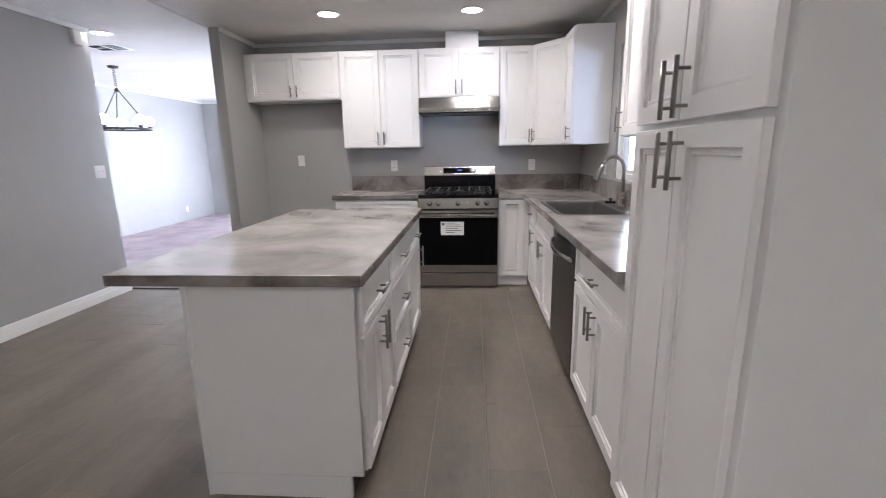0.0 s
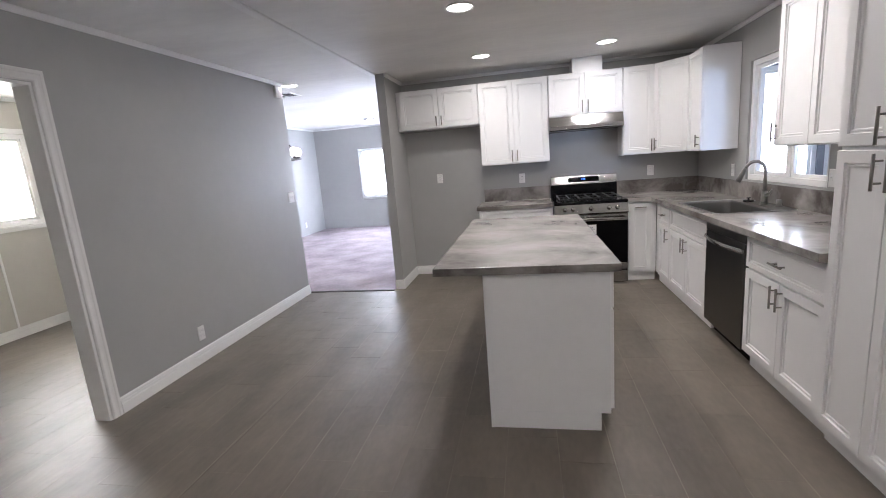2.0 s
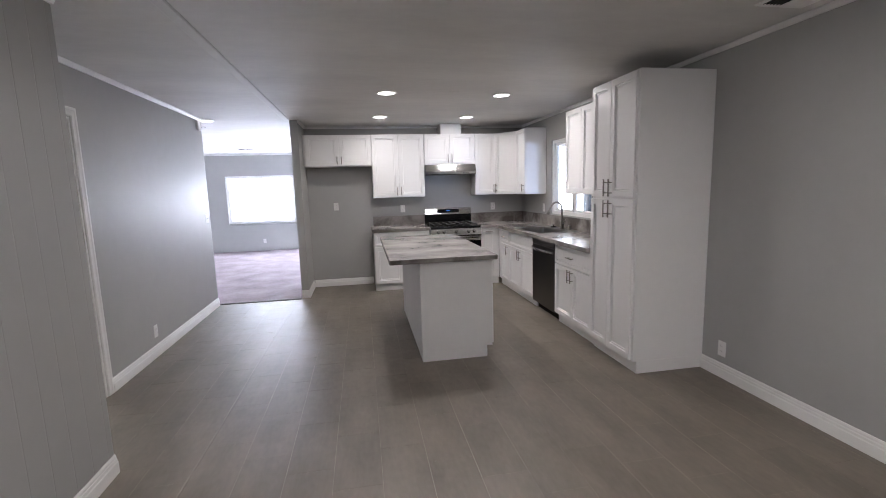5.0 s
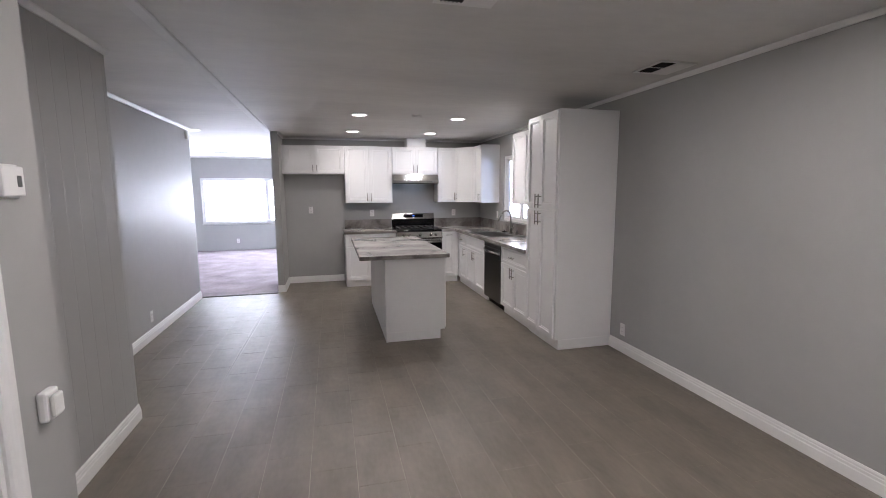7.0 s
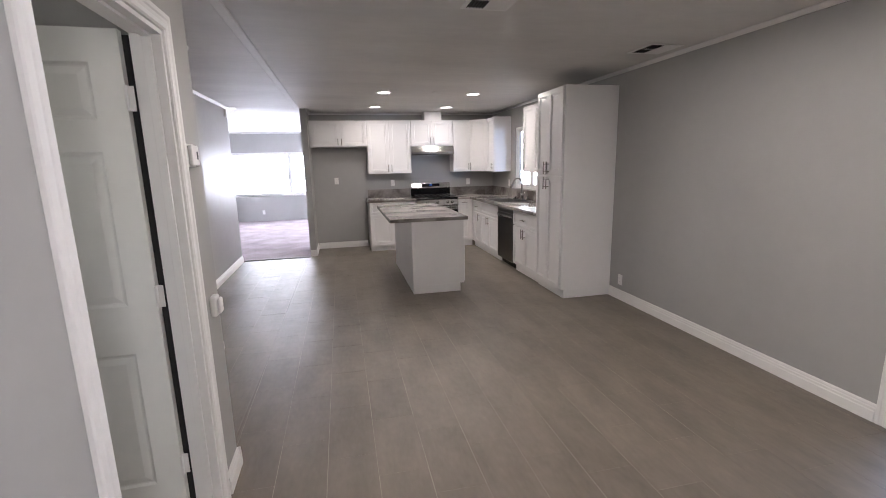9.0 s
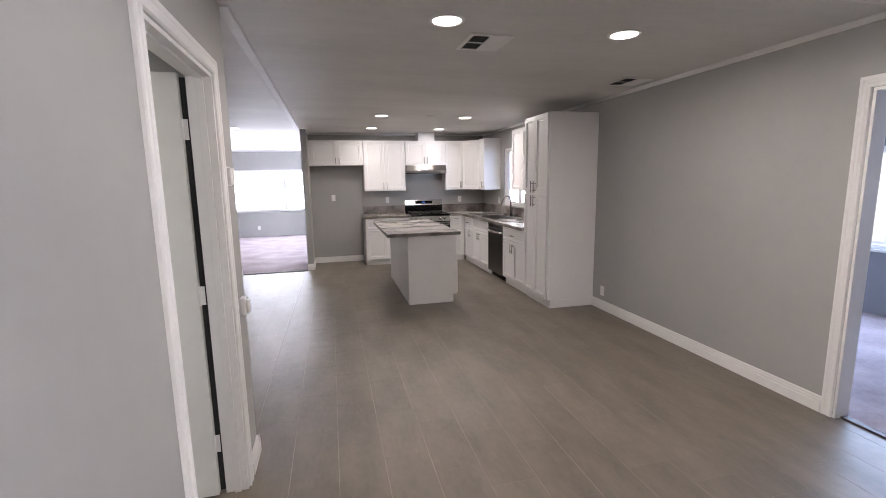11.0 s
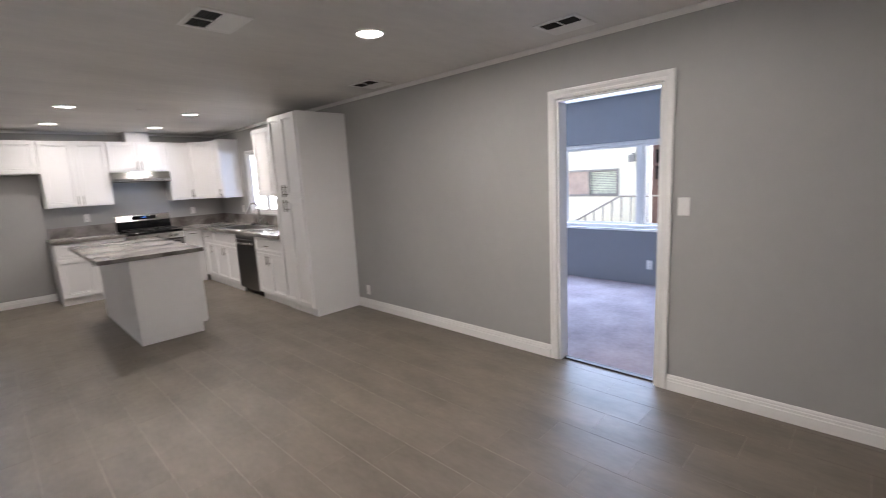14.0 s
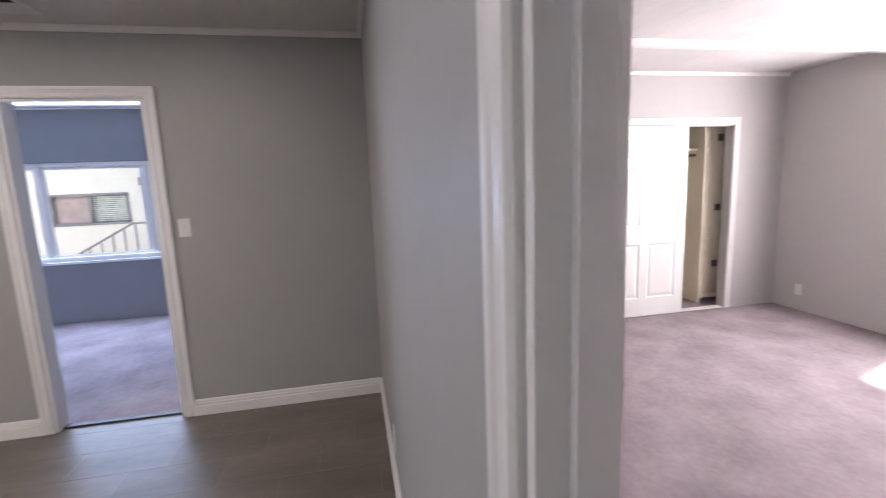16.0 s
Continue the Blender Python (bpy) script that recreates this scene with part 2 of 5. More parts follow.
def holed_wall(name, axis, at, thick, lo, hi, top, holes, material, label):
    """A wall along the other axis between lo and hi, its faces at at and at + thick, with holes (from, to, sill, head)."""
    bm = bmesh.new()
    cuts = sorted({lo, hi, *(v for h in holes for v in h[:2])})

    def piece(u0, u1, z0, z1):
        a, b = sorted((at, at + thick))
        if u1 - u0 < 1e-4 or z1 - z0 < 1e-4:
            return
        if axis == "x":
            add_box(bm, a, b, u0, u1, z0, z1)
        else:
            add_box(bm, u0, u1, a, b, z0, z1)

    for u0, u1 in zip(cuts, cuts[1:]):
        mid = (u0 + u1) / 2
        inside = [h for h in holes if h[0] < mid < h[1]]
        if not inside:
            piece(u0, u1, 0, top)
        for h in inside:
            piece(u0, u1, 0, h[2])
            piece(u0, u1, h[3], top)
    bmesh.ops.remove_doubles(bm, verts=bm.verts, dist=1e-5)
    seen, gone = {}, []
    for f in bm.faces:
        key = tuple(round(v, 4) for v in f.calc_center_median())
        if key in seen:
            gone += [f, seen[key]]
        seen[key] = f
    bmesh.ops.delete(bm, geom=list(set(gone)), context="FACES")
    return tagged(part(name, bm, material), label, "wall", kind="structure")


TOP = 2.45
XR, YB, XA, XT, XB_, YE = 1.79, 5.70, -2.82, -1.78, -2.25, -3.22

# ---- walls, floors and ceilings ----
holed_wall("wall_east", "x", XR, 0.11, YE, YB, TOP, [(-1.905, -1.15, 0, 2.047), (3.41, 4.55, 1.08, 2.09)], WALL, "grey painted kitchen wall with a doorway and window")
holed_wall("wall_north", "y", YB, 0.11, -1.745, XR + 0.11, TOP, [], WALL, "grey painted wall behind the kitchen cabinets")
structure("wall_stub", (-1.745, -1.645, 5.02, YB - 0.002, 0, TOP), WALL, "short grey partition beside the fridge space")
holed_wall("wall_west", "x", XA, -0.11, 1.135, 4.915, TOP, [(1.25, 2.193, 0, 2.06)], SATINWALL, "grey satin-painted wall with a doorway")
holed_wall("wall_closet", "x", XB_, -0.10, -0.65, 1.135, TOP, [], PANEL, "grey panelled wall beside the side room doorway")
structure("wall_closet_return", (XA - 0.11, XB_ - 0.101, 1.02, 1.133, 0, TOP), WALL, "grey wall return by the side room doorway")
holed_wall("wall_hall", "x", XT, -0.10, YE - 0.11, -0.55, TOP, [(-1.652, -0.86, 0, 2.05)], WALL, "grey painted hall wall with a bathroom doorway")
structure("wall_hall_return", (XB_ + 0.002, XT - 0.102, -0.65, -0.552, 0, TOP), WALL, "grey wall return at the hall corner")
holed_wall("wall_south", "y", YE, -0.068, XT + 0.002, XR + 0.11, TOP, [(-1.74, -0.978, 0, 2.05)], WALL, "grey painted end wall with the bedroom doorway")
structure("ceiling", (XA - 2.7, XR + 0.2, YE - 0.07, 4.95, TOP, TOP + 0.12), CEIL, "white textured kitchen ceiling", "ceiling")
structure("ceiling_back", (-1.768, XR + 0.2, 4.95, 5.9, TOP, TOP + 0.12), CEIL, "white textured kitchen ceiling", "ceiling")
# living room
holed_wall("wall_living_north", "y", 10.60, 0.14, -5.35, 1.9, TOP + 0.05, [(-4.17, -0.7, 0.72, 1.91)], WALL, "pale grey living room wall with a wide window")
holed_wall("wall_living_west", "x", -5.25, -0.12, 4.92, 10.74, TOP + 0.05, [], WALL, "pale grey living room side wall")
holed_wall("wall_living_east", "x", 1.9, 0.12, 5.81, 10.74, TOP + 0.05, [(7.2, 9.4, 0.55, 2.05)], WALL, "grey living room wall with an assumed side window")
holed_wall("wall_living_south", "y", 4.915, -0.11, -5.37, XA - 0.112, TOP, [], WALL, "plain grey wall between living and side rooms")
structure("ceiling_living", (-5.4, -1.77, 4.952, 5.9, TOP, TOP + 0.12), CEIL, "white living room ceiling", "ceiling")
structure("ceiling_living_main", (-5.4, 2.1, 5.9, 10.8, TOP, TOP + 0.12), CEIL, "white living room ceiling", "ceiling")
# side room
holed_wall("wall_side_west", "x", -5.40, -0.12, -0.6, 4.91, TOP, [(3.35, 4.60, 1.14, 2.09)], SIDEWALL, "beige side room wall with a window")
holed_wall("wall_side_south", "y", -0.6, -0.1, -5.5, XB_ - 0.102, TOP, [], SIDEWALL, "plain beige side room wall")
# bathroom behind the hall door; the hole is for an unseen, added window
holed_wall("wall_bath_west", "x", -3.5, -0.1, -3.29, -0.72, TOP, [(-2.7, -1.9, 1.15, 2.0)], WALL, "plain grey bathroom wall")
structure("wall_bath_south", (-3.5, XT - 0.102, -3.29, -3.19, 0, TOP), WALL, "plain grey bathroom wall")
structure("wall_bath_north", (-3.5, XT - 0.102, -0.848, -0.71, 0, TOP), WALL, "plain grey bathroom wall")
# sunroom
holed_wall("wall_sunroom_east", "x", 4.5, 0.14, -3.3, 5.9, TOP, [(-1.55, 1.75, 0.73, 1.845)], SUNWALL, "sunroom wall with wide windows, coloured blue-grey for the daylight")
holed_wall("wall_sunroom_south", "y", -3.3, -0.1, 1.9, 4.64, TOP, [], SUNWALL, "plain sunroom wall, coloured blue-grey for the daylight")
holed_wall("wall_sunroom_north", "y", 5.81, 0.1, 1.9, 4.64, TOP, [(2.15, 3.05, 0.72, 2.2), (3.12, 4.3, 0.72, 2.2)], SUNWALL, "plain sunroom wall, coloured blue-grey for the daylight")
# unseen eave added beyond x = 4.64 to keep sun off the carpet
structure("ceiling_sunroom", (2.0, 5.3, -3.4, 5.9, TOP - 0.02, TOP + 0.1), CEIL, "white sunroom ceiling, run out as an unseen eave against the sun", "ceiling")
# bedroom
holed_wall("wall_bedroom_east", "x", 2.72, 0.1, -7.7, -3.402, TOP, [(-6.97, -5.1, 0, 1.945)], BEDWALL, "pale bedroom wall with a closet opening")
holed_wall("wall_bedroom_south", "y", -7.6, -0.12, -3.6, 2.82, TOP, [(0.0, 1.52, 0.9, 2.09)], BEDWALL, "pale bedroom wall with a window")
holed_wall("wall_bedroom_west", "x", -3.5, -0.1, -7.7, -3.29, TOP, [], BEDWALL, "plain pale bedroom wall")
structure("wall_bedroom_north", (1.902, 2.82, -3.402, -3.302, 0, TOP), BEDWALL, "plain pale bedroom wall")
structure("ceiling_bedroom", (-3.6, 3.9, -7.8, -3.291, TOP, TOP + 0.12), CEIL, "white bedroom ceiling", "ceiling")
structure("wall_closet_back", (3.45, 3.55, -7.7, -4.9, 0, TOP), CLOSET, "cream closet back wall")
structure("wall_closet_side", (2.82, 3.45, -7.72, -7.62, 0, TOP), CLOSET, "cream closet side wall")
structure("wall_closet_far", (2.82, 3.45, -5.0, -4.9, 0, TOP), CLOSET, "cream closet side wall")

floor = structure("floor", (XA - 2.7, XR + 0.05, YE - 0.06, 4.95, -0.06, -0.0009), GROUT, "pale grout bed under the floor tiles", "floor")
structure("floor_back", (-1.768, XR + 0.11, 4.95, YB + 0.11, -0.06, -0.0009), GROUT, "pale grout bed under the floor tiles", "floor")
structure("carpet_living", (-5.4, -1.745, 4.952, 10.74, -0.06, 0.008), CARPET, "mauve-grey wall-to-wall living room carpet", "carpet")
structure("carpet_living_east", (-1.768, 2.0, YB + 0.112, 10.74, -0.06, 0.008), CARPET, "mauve-grey wall-to-wall living room carpet", "carpet")
structure("carpet_sunroom", (XR + 0.052, 4.64, -3.4, 5.81, -0.06, 0.008), CARPET, "mauve-grey sunroom carpet with vacuum marks", "carpet")
structure("carpet_bedroom", (-3.6, 3.5, -7.72, YE - 0.062, -0.06, 0.008), CARPET, "mauve bedroom carpet with vacuum marks", "carpet")

BATTEN = mat("batten_paint", (0.70, 0.69, 0.67), 0.6, vary=0.06, scale=4, bump=0.1, bump_scale=60)
# ---- joinery: baseboards, casings, ceiling trim ----


def profile_run(name, a, b, side, profile, material, label, category="baseboard", z=0.0):
    """A strip along a to b on the floor plan; profile is (out from the wall, height); side is the way out of the wall."""
    a, b, side = Vector((*a, z)), Vector((*b, z)), Vector((*side, 0))
    bm = bmesh.new()
    ends = [[bm.verts.new(p + side * o + Vector((0, 0, h))) for o, h in profile] for p in (a, b)]
    n = len(profile)
    for k in range(n):
        bm.faces.new((ends[0][k], ends[0][(k + 1) % n], ends[1][(k + 1) % n], ends[1][k]))
    bm.faces.new(ends[0])
    bm.faces.new(ends[1][::-1])
    return tagged(part(name, bm, material), label, category, kind="structure")


BASE = [(0, 0), (0.017, 0), (0.017, 0.064), (0.0125, 0.069), (0.0125, 0.084), (0.009, 0.088), (0.009, 0.099), (0.004, 0.109), (0, 0.109)]
BL = "white moulded baseboard along the grey wall"
for a, b, side in (
    ((XR, YE), (XR, -1.978), (-1, 0)), ((XR, -1.077), (XR, 1.602), (-1, 0)), ((-0.907, YE), (XR - 0.018, YE), (0, 1)),
    ((XA, 2.266), (XA, 4.915), (1, 0)), ((-1.745, 5.02), (-1.645, 5.02), (0, -1)), ((-1.645, 5.003), (-1.645, YB), (1, 0)),
    ((-1.627, YB), (-0.72, YB), (0, -1)), ((XB_, -0.548), (XB_, 1.135), (1, 0)), ((XT, -0.765), (XT, -0.55), (1, 0)),
    ((XT + 0.018, -0.55), (XB_, -0.55), (0, 1)), ((XT, YE), (XT, -1.727), (1, 0)), ((-5.40, 1.0), (-5.40, 4.80), (1, 0)),
    ((-5.38, 4.805), (-2.935, 4.805), (0, -1)),
):
    profile_run("baseboard", a, b, side, BASE, TRIM, BL)
COVE = [(0, 0), (0.026, 0), (0.026, -0.010), (0.013, -0.034), (0, -0.034)]
for a, b, side in (
    ((XR, YE), (XR, YB), (-1, 0)), ((XT, YE), (XR, YE), (0, 1)), ((XA, 1.135), (XA, 4.915), (1, 0)), ((-1.645, YB), (XR, YB), (0, -1)),
    ((-1.645, 5.02), (-1.645, YB), (1, 0)), ((XB_, -0.55), (XB_, 1.135), (1, 0)), ((-5.25, 4.95), (-5.25, 10.6), (1, 0)), ((-5.25, 10.6), (1.9, 10.6), (0, -1)),
    ((2.72, -7.6), (2.72, -3.41), (-1, 0)), ((-5.40, -0.6), (-5.40, 4.8), (1, 0)), ((4.5, -3.3), (4.5, 5.8), (-1, 0)),
):
    profile_run("ceiling_trim", a, b, side, COVE, TRIM, "thin white trim strip at the ceiling edge", "trim", TOP)
profile_run("ceiling_batten", (-1.813, -0.55), (-1.813, 5.02), (1, 0), [(0, 0), (0.075, 0), (0.075, -0.004), (0.066, -0.010), (0.009, -0.010), (0, -0.004)], BATTEN, "white batten along the ceiling joint", "trim", TOP)
profile_run("ceiling_batten_bedroom", (1.75, -7.6), (1.75, -3.3), (1, 0), [(0, 0), (0.09, 0), (0.09, -0.012), (0.07, -0.05), (0.02, -0.05), (0, -0.012)], TRIM, "white batten across the bedroom ceiling", "trim", TOP)

CASE = [(0.0, 0.0), (0.0, 0.010), (0.006, 0.016), (0.022, 0.014), (0.026, 0.011), (0.040, 0.013), (0.046, 0.017), (0.062, 0.017), (0.066, 0.012), (0.066, 0.0)]


def casing(name, axis, at, out, lo, hi, head, label, sides=(True, True)):
    """Moulded casing round a door opening: two legs and a head, with mitred corners."""
    obj = root(name, Matrix(), label, "door frame", kind="structure")
    steps = [(u + 0.004, h) for u, h in CASE]

    def leg(pname, points):
        bm = bmesh.new()
        ends = [[bm.verts.new(p) for p in pts] for pts in points]
        n = len(steps)
        for k in range(n):
            bm.faces.new((ends[0][k], ends[0][(k + 1) % n], ends[1][(k + 1) % n], ends[1][k]))
        bm.faces.new(ends[0])
        bm.faces.new(ends[1][::-1])
        part(pname, bm, TRIM, obj)

    def at_wall(u, h, z):
        return (at + out * h, u, z) if axis == "x" else (u, at + out * h, z)

    if sides[0]:
        leg("jamb_casing", [[at_wall(lo - u, h, 0) for u, h in steps], [at_wall(lo - u, h, head + u) for u, h in steps]])
    if sides[1]:
        leg("jamb_casing", [[at_wall(hi + u, h, 0) for u, h in steps], [at_wall(hi + u, h, head + u) for u, h in steps]])
    leg("head_casing", [[at_wall(lo - u, h, head + u) for u, h in steps], [at_wall(hi + u, h, head + u) for u, h in steps]])
    return obj


def lining(obj, axis, a, b, lo, hi, head, stop=None):
    """The jamb boards through the wall, between its faces a and b."""
    a, b = sorted((a, b))
    for u0, u1, z0, z1 in ((lo - 0.001, lo + 0.016, 0, head), (hi - 0.016, hi + 0.001, 0, head), (lo + 0.016, hi - 0.016, head - 0.016, head + 0.001)):
        lims = (a - 0.003, b + 0.003, u0, u1, z0, z1) if axis == "x" else (u0, u1, a - 0.003, b + 0.003, z0, z1)
        box_part("jamb", lims, TRIM, obj, 0.001)
    if stop is not None:
        for u0, u1, z0, z1 in ((lo + 0.016, lo + 0.027, 0, head - 0.016), (hi - 0.027, hi - 0.016, 0, head - 0.016), (lo + 0.027, hi - 0.027, head - 0.027, head - 0.016)):
            lims = (stop, stop + 0.03, u0, u1, z0, z1) if axis == "x" else (u0, u1, stop, stop + 0.03, z0, z1)
            box_part("door_stop", lims, TRIM, obj, 0.001)


c1 = casing("door_frame_sunroom", "x", XR, -1, -1.905, -1.15, 2.047, "white moulded door casing round the sunroom doorway")
lining(c1, "x", XR, XR + 0.11, -1.905, -1.15, 2.047)
c2 = casing("door_frame_side_room", "x", XA, 1, 1.25, 2.193, 2.06, "white door casing round the side room doorway")
lining(c2, "x", XA - 0.11, XA, 1.25, 2.193, 2.06)
c3 = casing("door_frame_bathroom", "x", XT, 1, -1.652, -0.86, 2.05, "white moulded casing round the bathroom doorway")
lining(c3, "x", XT - 0.10, XT, -1.652, -0.86, 2.05, stop=XT - 0.06)
c4 = casing("door_frame_bedroom", "y", YE, 1, -1.74, -0.978, 2.05, "white moulded casing round the bedroom doorway", sides=(False, True))
lining(c4, "y", YE - 0.068, YE, -1.74, -0.978, 2.05, stop=YE - 0.056)
structure("threshold_living", (-2.82, -1.745, 4.932, 4.968, -0.003, 0.010), DARKSTRIP, "dark worn edge strip between tile and carpet", "threshold", 0.003)
structure("threshold_sunroom", (XR + 0.04, XR + 0.09, -1.888, -1.167, -0.003, 0.011), DARKSTRIP, "dark edge strip between tile and carpet", "threshold", 0.003)

# added black strip: the shade in the hinge gap, put in as colour
box_part("gap_shade_strip", (XT - 0.158, XT - 0.1035, -0.8625, -0.850, 0.012, 2.03), SHADEBLACK, c3, label="black strip that paints the shaded gap by the hinges")
# ---- cabinets ----
DOOR_RINGS = [(0.0, 0.0), (0.0, -0.017), (0.002, -0.019), (0.050, -0.019), (0.0515, -0.009), (0.057, -0.0085), (0.060, -0.0115), (0.066, -0.0112), (0.0685, -0.0055), (0.071, -0.0055)]
DRAWER_RINGS = [(0.0, 0.0), (0.0, -0.017), (0.002, -0.019), (0.030, -0.019), (0.0315, -0.009), (0.036, -0.0085), (0.039, -0.0115), (0.044, -0.0112), (0.0465, -0.0055), (0.049, -0.0055)]
pulls = {}


def pull_mesh(length):
    """A round bar pull along z, standing off on two posts; its foot at y = 0."""
    if length not in pulls:
        bm = bmesh.new()
        add_tube(bm, (0, -0.032, -length / 2), (0, -0.032, length / 2), 0.006, 12)
        for z in (-length * 0.3, length * 0.3):
            add_tube(bm, (0, 0, z), (0, -0.031, z), 0.0045, 10)
        pulls[length] = mesh_of("handle", bm, SATIN, True)
        for p in pulls[length].polygons:
            p.use_smooth = len(p.vertices) == 4
    return pulls[length]


def front(parent, kind, u0, u1, v0, v1, handle=None, gap=0.0045):
    """A door or drawer front at the cabinet's face. handle: (u, v, length, lies flat)."""
    w, h = u1 - u0 - gap, v1 - v0 - gap
    name = "door" if kind == "door" else "drawer_front"
    ob = part(name, rings(bmesh.new(), w, h, DOOR_RINGS if kind == "door" else DRAWER_RINGS), CAB, parent, at=pose(u0 + gap / 2, -0.001, v0 + gap / 2))
    if handle:
        u, v, length, flat = handle
        part("handle", pull_mesh(length), None, ob, "satin nickel bar pull", at=pose(u - u0 - gap / 2, -0.019, v - v0 - gap / 2, 0, 90 if flat else 0, 0))
    return ob


def cabinet(name, label, m, w, d, z0, z1, fronts, toe=0.0, group="", end=None, category="cabinet"):
    """A cabinet whose face lies at y = 0 and whose back is at y = d; x runs along it."""
    obj = root(name, m, label, category, group)
    box_part("body", (0.0005, w - 0.0005, 0, d, z0 + toe, z1), CAB, obj, 0.0015)
    if toe:
        box_part("toe_kick", (0.0005, w - 0.0005, 0.035, d, z0, z0 + toe - 0.0005), CAB, obj, 0.001)
    for f in fronts:
        front(obj, *f)
    return obj


def doors_pair(w, v0, v1, hv, length=0.13, top=True, edge=0.004):
    mid = w / 2
    return [("door", edge, mid, v0, v1, (mid - 0.030, hv, length, False)), ("door", mid, w - edge, v0, v1, (mid + 0.030, hv, length, False))]


# uppers on the back wall
UB, UT = 1.36, 2.295
UY = 5.415
BACK = YB - UY - 0.002
W_UP = "white wall cabinet with framed doors and bar pulls"
cabinet("wall_cabinet", "white wall cabinet with two short doors over fridge space", pose(-1.643, UY, 0), 0.975, BACK, 1.842, UT,
        [("door", 0.040, 0.508, 1.85, UT - 0.006, (0.477, 1.925, 0.11, False)), ("door", 0.508, 0.970, 1.85, UT - 0.006, (0.539, 1.925, 0.11, False))], group="wall cabinets")
cabinet("wall_cabinet", W_UP, pose(-0.666, UY, 0), 0.784, BACK, UB, UT, doors_pair(0.784, UB + 0.006, UT - 0.006, UB + 0.095), group="wall cabinets")
cabinet("wall_cabinet", "short white wall cabinet above the range hood", pose(0.120, UY, 0), 0.788, BACK, 1.838, UT, doors_pair(0.788, 1.845, UT - 0.006, 1.93), group="wall cabinets")
cabinet("wall_cabinet", "narrow white wall cabinet with one framed door", pose(0.910, UY, 0), 0.327, BACK, UB, UT,
        [("door", 0.004, 0.323, UB + 0.006, UT - 0.006, (0.290, UB + 0.095, 0.13, False))], group="wall cabinets")
box_part("duct_cover", (0.385, 0.705, UY + 0.01, YB - 0.002, UT + 0.0005, TOP - 0.001), CAB, None, 0.002)
tagged(bpy.data.objects["duct_cover"], "white boxed duct cover above the hood cabinet", "duct cover")

# diagonal corner cabinet
corner = root("corner_wall_cabinet", Matrix(), "white diagonal corner wall cabinet with one door", "cabinet", "wall cabinets")
bm = bmesh.new()
plan = [(1.239, UY), (1.485, 5.112), (XR - 0.002, 5.112), (XR - 0.002, YB - 0.002), (1.239, YB - 0.002)]
lo_ = [bm.verts.new((x, y, UB)) for x, y in plan]
hi_ = [bm.verts.new((x, y, UT)) for x, y in plan]
bm.faces.new(lo_[::-1])
bm.faces.new(hi_)
for k in range(5):
    bm.faces.new((lo_[k], lo_[(k + 1) % 5], hi_[(k + 1) % 5], hi_[k]))
part("body", bm, CAB, corner)
diag = Vector((1.485 - 1.239, 5.112 - UY))
turned = pose(1.239, UY, 0, 0, 0, math.degrees(math.atan2(diag.y, diag.x)))
cd = part("door", rings(bmesh.new(), diag.length - 0.008, UT - UB - 0.012, DOOR_RINGS), CAB, corner, at=turned @ pose(0.004, -0.001, UB + 0.006))
part("handle", pull_mesh(0.13), None, cd, "satin nickel bar pull", at=pose(0.035, -0.019, 0.09))

# uppers on the window wall
RX = 1.485
RD = XR - RX - 0.002
cabinet("wall_cabinet", "white wall cabinet beside the kitchen window", pose(RX, 5.11, 0, 0, 0, -90), 0.385, RD, UB, UT,
        [("door", 0.02, 0.381, UB + 0.006, UT - 0.006, (0.345, UB + 0.095, 0.11, False))], group="wall cabinets")
cabinet("wall_cabinet", "white two-door wall cabinet between window and pantry", pose(RX, 3.435, 0, 0, 0, -90), 0.76, RD, 1.378, UT,
        [("door", 0.004, 0.38, 1.384, UT - 0.006, (0.035, 1.47, 0.13, False)), ("door", 0.38, 0.756, 1.384, UT - 0.006, (0.725, 1.47, 0.13, False))], group="wall cabinets")
cabinet("wall_cabinet", "narrow white wall cabinet beside the pantry", pose(RX, 2.674, 0, 0, 0, -90), 0.408, RD, 1.378, UT,
        [("door", 0.004, 0.404, 1.384, UT - 0.006)], group="wall cabinets")

# pantry
FX = 1.190
FD = XR - FX - 0.002
cabinet("pantry_cabinet", "tall white pantry cabinet with four framed doors", pose(1.172, 2.262, 0, 0, 0, -90), 0.657, XR - 1.174, 0, 2.305,
        [("door", 0.004, 0.300, 0.105, 1.368, (0.264, 1.285, 0.14, False)), ("door", 0.300, 0.634, 0.105, 1.368, (0.336, 1.285, 0.14, False)),
         ("door", 0.004, 0.300, 1.380, 2.298, (0.264, 1.455, 0.14, False)), ("door", 0.300, 0.634, 1.380, 2.298, (0.336, 1.455, 0.14, False))], toe=0.1)
# base units on the window wall
CT = 0.872
cabinet("base_cabinet", "white base cabinet with a drawer and two doors", pose(FX, 3.050, 0, 0, 0, -90), 0.787, FD, 0, CT,
        [("drawer", 0.004, 0.783, 0.665, CT - 0.012, (0.39, 0.76, 0.13, True)), ("door", 0.004, 0.394, 0.108, 0.655, (0.362, 0.575, 0.13, False)), ("door", 0.394, 0.783, 0.108, 0.655, (0.424, 0.575, 0.13, False))], toe=0.1, group="base cabinets")
